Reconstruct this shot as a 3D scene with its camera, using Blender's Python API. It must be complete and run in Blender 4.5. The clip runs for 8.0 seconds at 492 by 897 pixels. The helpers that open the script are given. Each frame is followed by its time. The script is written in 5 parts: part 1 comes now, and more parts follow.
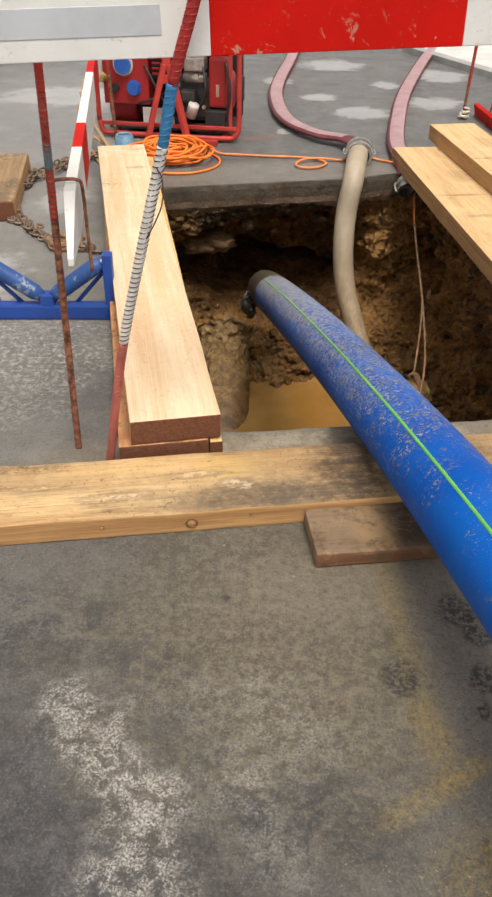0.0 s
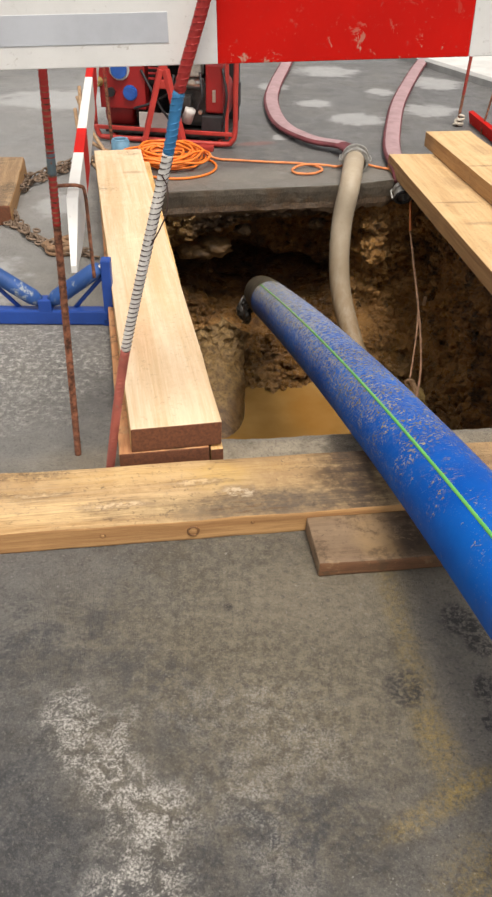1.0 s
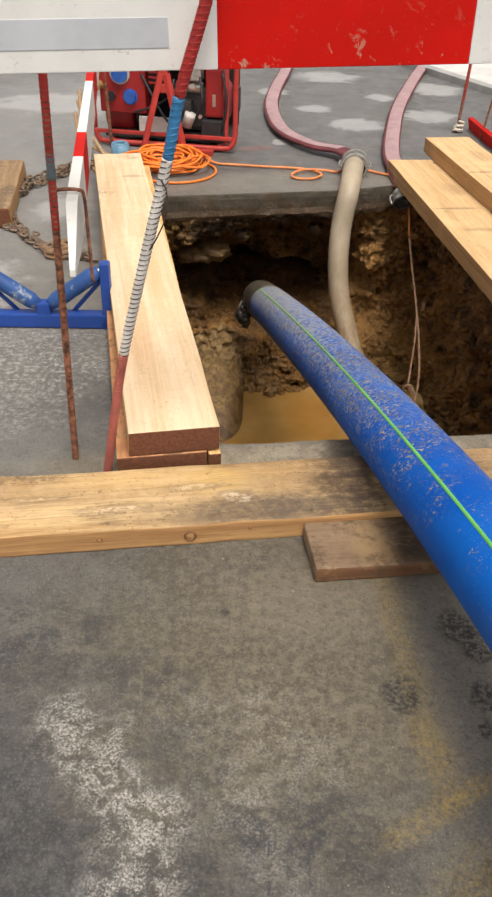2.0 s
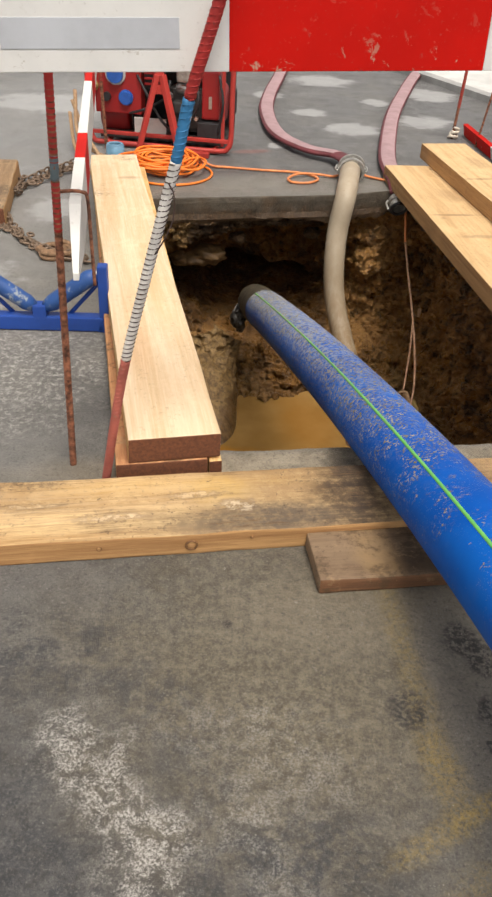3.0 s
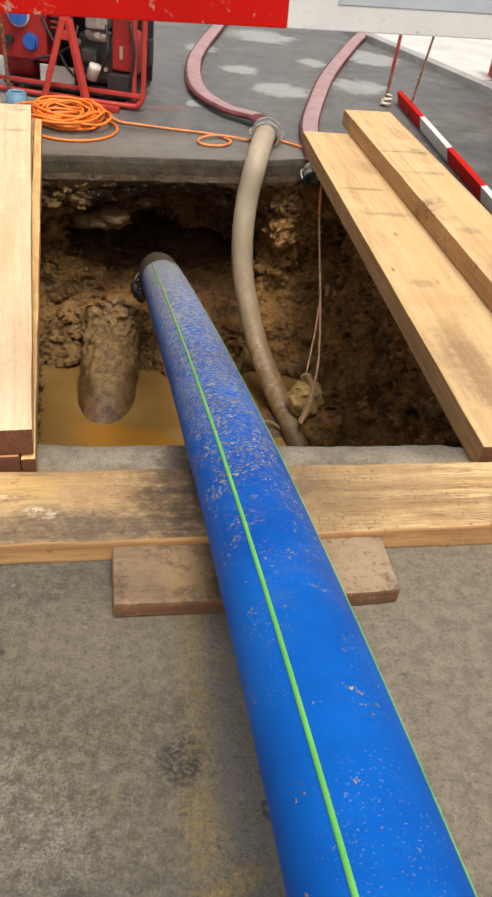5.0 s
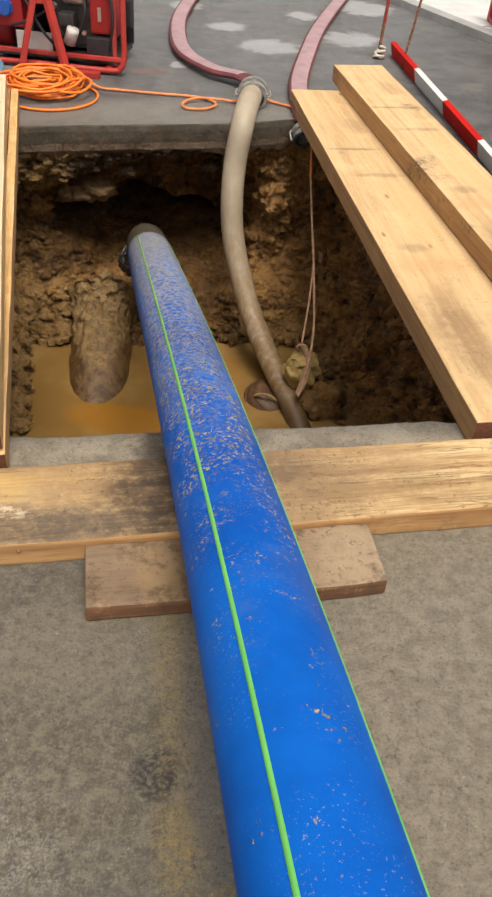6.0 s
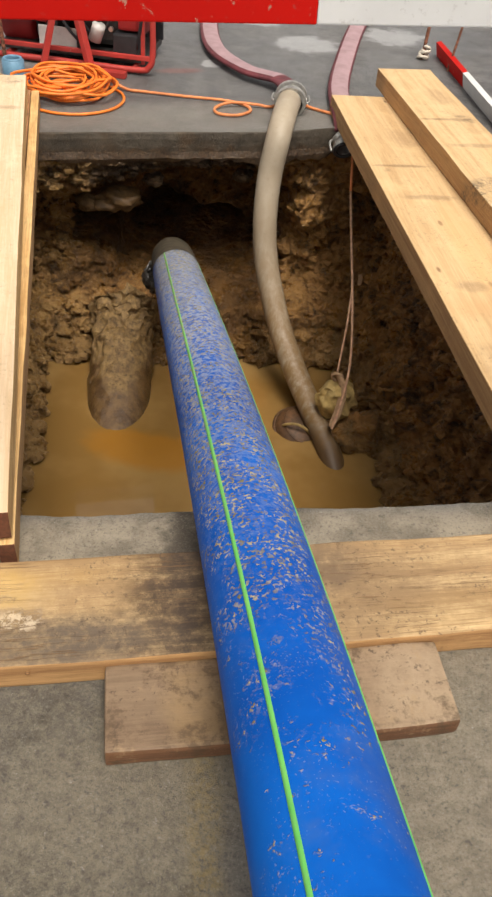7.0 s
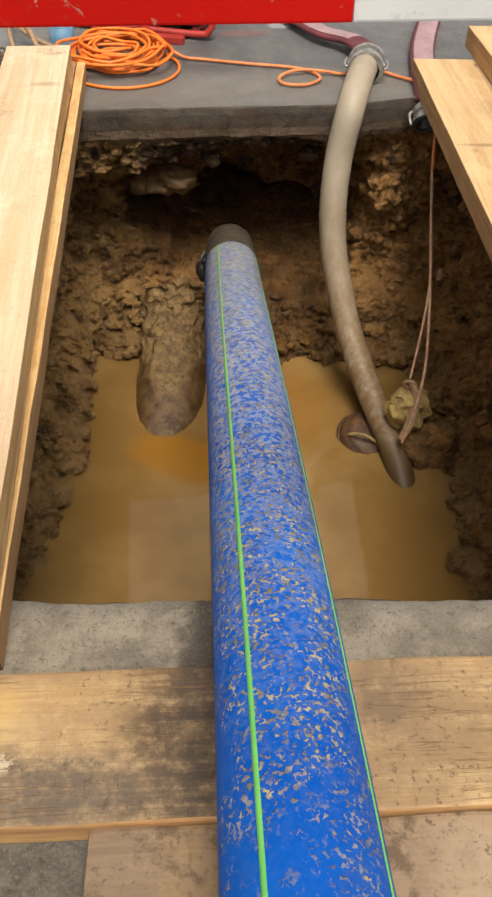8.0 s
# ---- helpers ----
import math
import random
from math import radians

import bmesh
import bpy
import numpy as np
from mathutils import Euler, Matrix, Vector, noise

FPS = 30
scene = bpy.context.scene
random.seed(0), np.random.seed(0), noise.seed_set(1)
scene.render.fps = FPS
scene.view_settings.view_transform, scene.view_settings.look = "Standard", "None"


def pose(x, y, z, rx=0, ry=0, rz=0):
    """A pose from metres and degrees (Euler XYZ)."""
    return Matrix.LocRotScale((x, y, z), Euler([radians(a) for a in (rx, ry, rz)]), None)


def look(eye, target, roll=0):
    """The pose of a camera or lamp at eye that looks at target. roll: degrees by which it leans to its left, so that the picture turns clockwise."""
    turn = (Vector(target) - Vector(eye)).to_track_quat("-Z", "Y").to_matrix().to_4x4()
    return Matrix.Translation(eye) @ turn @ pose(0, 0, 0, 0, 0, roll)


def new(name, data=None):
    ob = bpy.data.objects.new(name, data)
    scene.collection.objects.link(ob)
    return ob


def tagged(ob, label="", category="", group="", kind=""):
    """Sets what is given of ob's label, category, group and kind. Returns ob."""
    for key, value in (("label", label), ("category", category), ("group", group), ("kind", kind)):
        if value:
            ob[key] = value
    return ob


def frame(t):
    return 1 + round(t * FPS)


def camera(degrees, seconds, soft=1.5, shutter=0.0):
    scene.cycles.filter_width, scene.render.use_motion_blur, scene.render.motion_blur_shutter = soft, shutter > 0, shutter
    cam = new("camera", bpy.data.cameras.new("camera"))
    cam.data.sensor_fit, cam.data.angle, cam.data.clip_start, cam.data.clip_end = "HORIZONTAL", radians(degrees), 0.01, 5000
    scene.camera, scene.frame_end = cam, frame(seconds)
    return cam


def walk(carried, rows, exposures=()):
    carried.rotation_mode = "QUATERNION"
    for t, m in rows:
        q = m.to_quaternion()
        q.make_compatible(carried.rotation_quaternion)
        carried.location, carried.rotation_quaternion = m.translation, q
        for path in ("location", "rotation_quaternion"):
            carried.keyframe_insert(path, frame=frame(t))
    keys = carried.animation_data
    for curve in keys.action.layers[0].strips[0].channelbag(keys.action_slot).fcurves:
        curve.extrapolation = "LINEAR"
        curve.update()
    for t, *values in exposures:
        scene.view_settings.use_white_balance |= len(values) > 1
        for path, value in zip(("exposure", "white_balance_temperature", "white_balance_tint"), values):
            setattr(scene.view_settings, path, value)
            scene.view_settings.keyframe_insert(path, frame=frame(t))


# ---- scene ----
cam = camera(34.0, 8.0, soft=2.5)
PATH = [
    (0, (0.094, 0.25, 1.362), (0.056, 1.877, 0.2), 0.8),
    (0.5, (0.065, 0.277, 1.364), (0.037, 1.908, 0.208), 1.1),
    (1, (0.064, 0.261, 1.366), (0.05, 1.894, 0.212), 1.5),
    (1.5, (0.066, 0.255, 1.369), (0.056, 1.891, 0.218), 1.8),
    (3, (0.022, 0.298, 1.36), (0.047, 1.941, 0.219), 3.2),
    (3.5, (-0.03, 0.314, 1.355), (0.036, 1.942, 0.195), 4.4),
    (3.7, (-0.045, 0.346, 1.352), (0.046, 1.97, 0.188), 4.6),
    (4, (-0.025, 0.344, 1.354), (0.148, 1.956, 0.182), 6.7),
    (4.3, (0.021, 0.403, 1.343), (0.204, 2.003, 0.156), 6.3),
    (4.5, (0.088, 0.423, 1.344), (0.263, 2.017, 0.148), 6.6),
    (4.6, (0.134, 0.474, 1.332), (0.276, 2.069, 0.135), 5.6),
    (4.7, (0.197, 0.489, 1.332), (0.313, 2.085, 0.132), 5.5),
    (4.8, (0.265, 0.503, 1.331), (0.376, 2.095, 0.127), 6.4),
    (4.9, (0.327, 0.534, 1.331), (0.43, 2.126, 0.125), 6.2),
    (5, (0.382, 0.537, 1.34), (0.5, 2.125, 0.13), 7.3),
    (5.2, (0.45, 0.552, 1.338), (0.567, 2.137, 0.122), 5.1),
    (6.3, (0.467, 0.724, 1.324), (0.547, 2.239, 0.021), 5.1),
    (6.5, (0.442, 0.801, 1.319), (0.509, 2.313, 0.012), 5.5),
    (6.8, (0.399, 0.928, 1.322), (0.448, 2.441, 0.016), 4.5),
    (7, (0.395, 0.992, 1.327), (0.454, 2.501, 0.015), 5.4),
    (7.5, (0.418, 1.212, 1.317), (0.444, 2.718, 0.002), 4.8),
    (7.7, (0.437, 1.315, 1.297), (0.388, 2.817, -0.021), 2.4),
    (8, (0.458, 1.404, 1.268), (0.336, 2.833, -0.127), 1.8),
]
walk(cam, [(t, look(eye, target, roll)) for t, eye, target, roll in PATH], exposures=[(0.0, 0.5, 6950, 12), (8.0, 0.5, 6950, 12)])

# ---- world, sun ----
world = bpy.data.worlds.new("overcast_sky")
scene.world = world
world.use_nodes = True
wt = world.node_tree
sky = wt.nodes.new("ShaderNodeTexSky")
sky.sky_type = "NISHITA"
sky.sun_disc = False
sky.sun_elevation, sky.sun_rotation = radians(65), radians(162)
sky.air_density, sky.dust_density = 1.0, 3.0
grey = wt.nodes.new("ShaderNodeHueSaturation")
grey.inputs["Saturation"].default_value = 0.12
wt.links.new(sky.outputs["Color"], grey.inputs["Color"])
background = wt.nodes["Background"]
background.inputs["Strength"].default_value = 0.122
wt.links.new(grey.outputs["Color"], background.inputs["Color"])
sun = new("sun", bpy.data.lights.new("sun", "SUN"))
sun.data.energy, sun.data.angle, sun.data.color = 2.25, radians(26), (1.0, 0.96, 0.9)
sun.matrix_world = look((1.1, 0.77, 5.5), (0.3, 3.2, 0))


# ---- material helpers ----
class Nodes:
    """A small builder of node materials."""

    def __init__(self, name):
        self.mat = bpy.data.materials.new(name)
        self.mat.use_nodes = True
        self.tree = self.mat.node_tree
        self.bsdf = self.tree.nodes["Principled BSDF"]
        self.where = self.tree.nodes.new("ShaderNodeTexCoord").outputs["Object"]

    def node(self, kind, **settings):
        n = self.tree.nodes.new(kind)
        for key, value in settings.items():
            setattr(n, key, value)
        return n

    def plug(self, socket, value):
        if isinstance(value, bpy.types.NodeSocket):
            self.tree.links.new(value, socket)
        elif isinstance(value, tuple) and len(value) == 3 and socket.type == "RGBA":
            socket.default_value = (*value, 1)
        else:
            socket.default_value = value

    def stretch(self, scale=(1, 1, 1), rot=(0, 0, 0), move=(0, 0, 0), of=None):
        n = self.node("ShaderNodeMapping")
        self.plug(n.inputs["Vector"], of or self.where)
        n.inputs["Scale"].default_value, n.inputs["Rotation"].default_value, n.inputs["Location"].default_value = scale, rot, move
        return n.outputs["Vector"]

    def noise(self, scale, detail=6.0, rough=0.6, of=None, distort=0.0):
        n = self.node("ShaderNodeTexNoise")
        self.plug(n.inputs["Vector"], of or self.where)
        n.inputs["Scale"].default_value, n.inputs["Detail"].default_value = scale, detail
        n.inputs["Roughness"].default_value, n.inputs["Distortion"].default_value = rough, distort
        return n.outputs["Fac"]

    def cells(self, scale, of=None, feature="F1", out="Distance"):
        n = self.node("ShaderNodeTexVoronoi", feature=feature)
        self.plug(n.inputs["Vector"], of or self.where)
        n.inputs["Scale"].default_value = scale
        return n.outputs[out]

    def span(self, value, a, b, lo=0.0, hi=1.0):
        n = self.node("ShaderNodeMapRange", interpolation_type="SMOOTHSTEP")
        for key, v in (("Value", value), ("From Min", a), ("From Max", b), ("To Min", lo), ("To Max", hi)):
            self.plug(n.inputs[key], v)
        return n.outputs["Result"]

    def math(self, op, a, b=0.0):
        n = self.node("ShaderNodeMath", operation=op)
        self.plug(n.inputs[0], a)
        self.plug(n.inputs[1], b)
        return n.outputs[0]

    def mul(self, a, b):
        return self.math("MULTIPLY", a, b)

    def mix(self, fac, a, b):
        n = self.node("ShaderNodeMix", data_type="RGBA")
        self.plug(n.inputs["Factor"], fac)
        self.plug(n.inputs[6], a)
        self.plug(n.inputs[7], b)
        return n.outputs[2]

    def blot(self, x, y, rx, ry, turn=0.0, rag=0.5, soft=0.35, scale=9.0):
        """A ragged patch round (x, y) on the ground, 1 inside and 0 outside."""
        n = self.node("ShaderNodeMapping", vector_type="TEXTURE")
        self.plug(n.inputs["Vector"], self.where)
        n.inputs["Location"].default_value, n.inputs["Rotation"].default_value, n.inputs["Scale"].default_value = (x, y, 0), (0, 0, radians(turn)), (rx, ry, 1)
        flat = self.node("ShaderNodeVectorMath", operation="MULTIPLY")
        self.plug(flat.inputs[0], n.outputs["Vector"])
        flat.inputs[1].default_value = (1, 1, 0)
        length = self.node("ShaderNodeVectorMath", operation="LENGTH")
        self.plug(length.inputs[0], flat.outputs[0])
        edge = self.math("ADD", length.outputs["Value"], self.mul(self.math("SUBTRACT", self.noise(scale, 5, 0.65), 0.5), 2 * rag))
        return self.span(edge, 1 - soft, 1 + soft, 1.0, 0.0)

    def bump(self, height, depth, strength=1.0, after=None):
        n = self.node("ShaderNodeBump")
        n.inputs["Strength"].default_value, n.inputs["Distance"].default_value = strength, depth
        self.plug(n.inputs["Height"], height)
        if after:
            self.plug(n.inputs["Normal"], after)
        return n.outputs["Normal"]

    def done(self, colour, rough=0.7, normal=None, metal=0.0, **more):
        self.plug(self.bsdf.inputs["Base Color"], colour)
        self.plug(self.bsdf.inputs["Roughness"], rough)
        self.plug(self.bsdf.inputs["Metallic"], metal)
        if normal:
            self.plug(self.bsdf.inputs["Normal"], normal)
        for key, value in more.items():
            self.plug(self.bsdf.inputs[key.replace("_", " ")], value)
        return self.mat


def concrete_ground():
    m = Nodes("worn_concrete")
    big, mid, fine = m.noise(0.9, 5), m.noise(6, 9, 0.72), m.noise(165, 5, 0.8)
    patch = m.noise(2.6, 6, 0.65)
    c = m.mix(m.span(big, 0.35, 0.65), (0.076, 0.077, 0.078), (0.118, 0.112, 0.102))
    c = m.mix(m.mul(m.span(patch, 0.50, 0.66), 0.6), c, (0.155, 0.145, 0.125))
    c = m.mix(m.mul(m.span(mid, 0.53, 0.41), 0.7), c, (0.036, 0.036, 0.038))
    c = m.mix(m.mul(m.span(m.noise(4.5, 7, 0.72, None, 0.6), 0.47, 0.40), 0.55), c, (0.04, 0.039, 0.037))
    mottle = m.noise(17, 7, 0.7, None, 0.4)
    c = m.mix(m.mul(m.span(mottle, 0.46, 0.36), 0.75), c, (0.034, 0.032, 0.030))
    c = m.mix(m.mul(m.span(mottle, 0.56, 0.72), 0.3), c, (0.20, 0.185, 0.155))
    # tan film of dried slurry in front of the boards
    tan = m.mix(m.span(m.noise(40, 6, 0.75), 0.4, 0.62), (0.088, 0.073, 0.047), (0.18, 0.152, 0.102))
    for x, y, rx, ry, turn, k in ((0.20, 1.50, 0.52, 0.36, 10, 0.8), (0.20, 1.2, 0.36, 0.28, 10, 0.5)):
        c = m.mix(m.mul(m.blot(x, y, rx, ry, turn, 0.5, 0.6, 3), k), c, tan)
    dry = m.mix(m.span(m.noise(30, 6, 0.75), 0.38, 0.62), (0.165, 0.138, 0.096), (0.25, 0.215, 0.155))
    c = m.mix(m.mul(m.blot(1.12, 1.55, 0.52, 0.70, 10, 0.35, 0.4, 3), 0.92), c, dry)
    c = m.mix(m.mul(m.blot(0.28, 1.62, 0.25, 0.12, 10, 0.4, 0.5, 4), 0.4), c, dry)
    # paler, drier concrete at the side
    c = m.mix(m.mul(m.blot(-0.95, 3.1, 0.6, 1.5, 8, 0.4, 0.5, 2), 0.5), c, (0.25, 0.24, 0.215))
    # sky sheen of the wet far ground, put in as paler colour
    c = m.mix(m.mul(m.blot(-1.55, 5.6, 0.85, 2.4, 0, 0.35, 0.5, 2), 0.6), c, (0.30, 0.30, 0.295))
    c = m.mix(m.mul(m.blot(0.6, 7.2, 1.5, 2.2, 0, 0.3, 0.4, 2), 0.4), c, (0.20, 0.20, 0.20))
    strip = m.blot(0.45, 2.20, 0.95, 0.10, 7, 0.3, 0.4, 6)
    c = m.mix(m.mul(strip, 0.85), c, m.mix(m.span(mid, 0.38, 0.62), (0.18, 0.15, 0.105), (0.36, 0.305, 0.22)))
    # dark ragged patch on the strip beside the pipe
    dark_patch = m.blot(0.325, 2.16, 0.045, 0.12, 0, 0.8, 0.5, 24)
    c = m.mix(m.mul(dark_patch, 0.85), c, (0.045, 0.034, 0.022))
    # paler dry lip at the far edge of the pit
    c = m.mix(m.mul(m.blot(0.25, 4.86, 1.0, 0.22, 14, 0.3, 0.5, 3), 0.55), c, (0.235, 0.215, 0.18))
    # damp tan-grey band, paled in colour to offset the pipe's shadow
    damp = m.blot(0.575, 1.34, 0.125, 0.36, 8, 0.3, 0.35, 4)
    c = m.mix(m.mul(damp, 0.55), c, (0.155, 0.142, 0.125))
    # oily dark stains on the open yard
    oil = m.span(m.math("ADD", m.mul(m.noise(11, 8, 0.75, None, 0.5), 0.6), m.mul(m.noise(60, 5, 0.75), 0.4)), 0.45, 0.57)
    for x, y, rx, ry, turn, k in ((-0.40, 1.45, 0.20, 0.13, 20, 0.75), (-0.15, 1.36, 0.16, 0.07, -15, 0.65), (-0.38, 1.10, 0.10, 0.20, 25, 0.7), (0.06, 0.97, 0.18, 0.11, 10, 0.75), (-0.02, 1.18, 0.07, 0.16, 30, 0.5), (0.24, 1.02, 0.13, 0.10, 0, 0.6), (-0.28, 0.9, 0.12, 0.16, 0, 0.7)):
        c = m.mix(m.mul(m.mul(m.blot(x, y, rx, ry, turn, 0.8, 0.7, 7), oil), k), c, (0.030, 0.032, 0.036))
    # ochre sand washed off the pipe
    grain = m.span(m.noise(75, 6, 0.8), 0.38, 0.62)
    for x, y, rx, ry, turn, k in ((0.405, 1.60, 0.028, 0.15, 4, 0.42), (0.428, 1.36, 0.032, 0.13, 6, 0.38), (0.448, 1.20, 0.036, 0.10, 12, 0.55), (0.42, 1.085, 0.12, 0.022, 32, 0.5), (0.495, 1.135, 0.05, 0.018, 34, 0.7), (0.52, 0.96, 0.12, 0.07, 20, 0.5)):
        sand = m.mul(m.blot(x, y, rx, ry, turn, 0.6, 0.6, 11), grain)
        c = m.mix(m.mul(sand, k), c, (0.31, 0.215, 0.05))
    # coarse gravelly wear
    c = m.mix(m.mul(m.span(fine, 0.53, 0.66), 0.42), c, (0.30, 0.285, 0.25))
    c = m.mix(m.mul(m.span(fine, 0.47, 0.35), 0.55), c, (0.022, 0.022, 0.023))
    grit = m.noise(78, 5, 0.75, None, 0.3)
    c = m.mix(m.mul(m.span(grit, 0.45, 0.36), 0.5), c, (0.030, 0.029, 0.028))
    c = m.mix(m.mul(m.span(grit, 0.57, 0.68), 0.3), c, (0.28, 0.27, 0.24))
    # pale lime bloom, broken into specks
    flakes = m.span(m.noise(48, 7, 0.85), 0.48, 0.60)
    crumbs = m.mul(m.span(m.noise(24, 9, 0.85, None, 0.4), 0.46, 0.545), m.span(m.noise(190, 4, 0.8), 0.42, 0.60))
    for x, y, rx, ry, turn, k in ((-0.27, 1.245, 0.075, 0.06, -40, 0.95), (-0.175, 1.235, 0.03, 0.05, 0, 0.7), (-0.19, 1.14, 0.06, 0.10, 38, 1.0), (-0.105, 1.07, 0.05, 0.05, 30, 0.8), (-0.10, 0.95, 0.075, 0.14, 15, 1.0), (0.13, 1.2, 0.16, 0.12, 0, 0.35), (0.10, 1.02, 0.05, 0.12, 30, 0.4), (-0.02, 1.30, 0.12, 0.05, 10, 0.25), (-0.74, 2.72, 0.34, 0.24, 0, 0.9), (-0.8, 2.40, 0.3, 0.16, 0, 0.6)):
        bloom = m.mul(m.blot(x, y, rx, ry, turn, 1.15, 0.7, 8), crumbs if y < 2 else flakes)
        c = m.mix(m.mul(bloom, k), c, (0.47, 0.45, 0.41))
    specks = m.mul(m.span(m.noise(75, 4, 0.8), 0.63, 0.69), m.span(m.noise(3.5, 4), 0.40, 0.60))
    c = m.mix(m.mul(specks, 0.6), c, (0.46, 0.45, 0.43))
    pits = m.mul(m.span(m.noise(42, 5, 0.75), 0.62, 0.67), m.span(m.noise(2.8, 4), 0.42, 0.60))
    c = m.mix(m.mul(pits, 0.65), c, (0.028, 0.026, 0.024))
    # dark ring scars
    for x, y, r in ((0.397, 1.35, 0.042), (0.545, 1.545, 0.042), (0.585, 1.49, 0.042), (0.575, 1.35, 0.034), (0.56, 1.27, 0.02), (0.02, 1.56, 0.011)):
        ring = m.mul(m.blot(x, y, r, r * 1.2, 0, 0.45, 0.3, 34), m.span(m.noise(60, 5, 0.8), 0.42, 0.56))
        c = m.mix(m.mul(ring, 0.95), c, (0.022, 0.02, 0.019))
    # pale ragged patches farther off
    for x, y, rx, ry in ((0.46, 6.73, 0.13, 0.13), (0.74, 6.27, 0.19, 0.17), (1.30, 6.60, 0.20, 0.19), (0.62, 8.0, 0.26, 0.24), (1.50, 7.6, 0.22, 0.25), (0.20, 5.72, 0.06, 0.06), (0.15, 7.3, 0.12, 0.12), (-1.4, 6.6, 0.5, 0.3), (-1.1, 3.3, 0.2, 0.25), (-0.95, 4.3, 0.1, 0.18), (1.0, 7.2, 0.1, 0.12)):
        c = m.mix(m.mul(m.blot(x, y, rx, ry, 0, 0.95, 0.25, 8), 0.75), c, m.mix(mid, (0.29, 0.295, 0.30), (0.42, 0.42, 0.41)))
    # rust-red smear by the machine
    c = m.mix(m.mul(m.blot(0.03, 5.55, 0.12, 0.04, 20, 0.6, 0.5, 14), 0.3), c, (0.30, 0.07, 0.05))
    wet = m.span(m.noise(2.2, 4), 0.42, 0.6)
    rough = m.math("ADD", m.mul(wet, 0.3), 0.45)
    n = m.bump(m.math("ADD", fine, m.mul(mid, 1.5)), 0.005, 0.8)
    return m.done(c, rough, n)


def slab_edge_concrete():
    m = Nodes("muddy_cut_concrete")
    mid, fine = m.noise(9, 8, 0.7), m.noise(80, 5, 0.75)
    c = m.mix(m.span(mid, 0.36, 0.64), (0.052, 0.042, 0.030), (0.105, 0.086, 0.062))
    c = m.mix(m.mul(m.span(fine, 0.54, 0.68), 0.5), c, (0.15, 0.125, 0.09))
    c = m.mix(m.mul(m.span(m.noise(3.5, 6, 0.7), 0.48, 0.62), 0.8), c, (0.085, 0.052, 0.026))
    c = m.mix(m.mul(m.span(m.noise(16, 7, 0.75), 0.54, 0.66), 0.7), c, (0.035, 0.022, 0.012))
    # wet mud splashed over the lower half
    axes = m.node("ShaderNodeSeparateXYZ")
    m.plug(axes.inputs[0], m.where)
    low = m.span(m.math("ADD", axes.outputs["Z"], m.mul(m.math("SUBTRACT", m.noise(8, 6, 0.7), 0.5), 0.16)), -0.065, -0.095)
    c = m.mix(m.mul(low, 0.8), c, m.mix(m.span(fine, 0.45, 0.62), (0.042, 0.022, 0.010), (0.115, 0.068, 0.032)))
    return m.done(c, m.math("SUBTRACT", 0.6, m.mul(low, 0.2)), m.bump(m.math("ADD", mid, m.mul(fine, 0.5)), 0.016, 0.9))


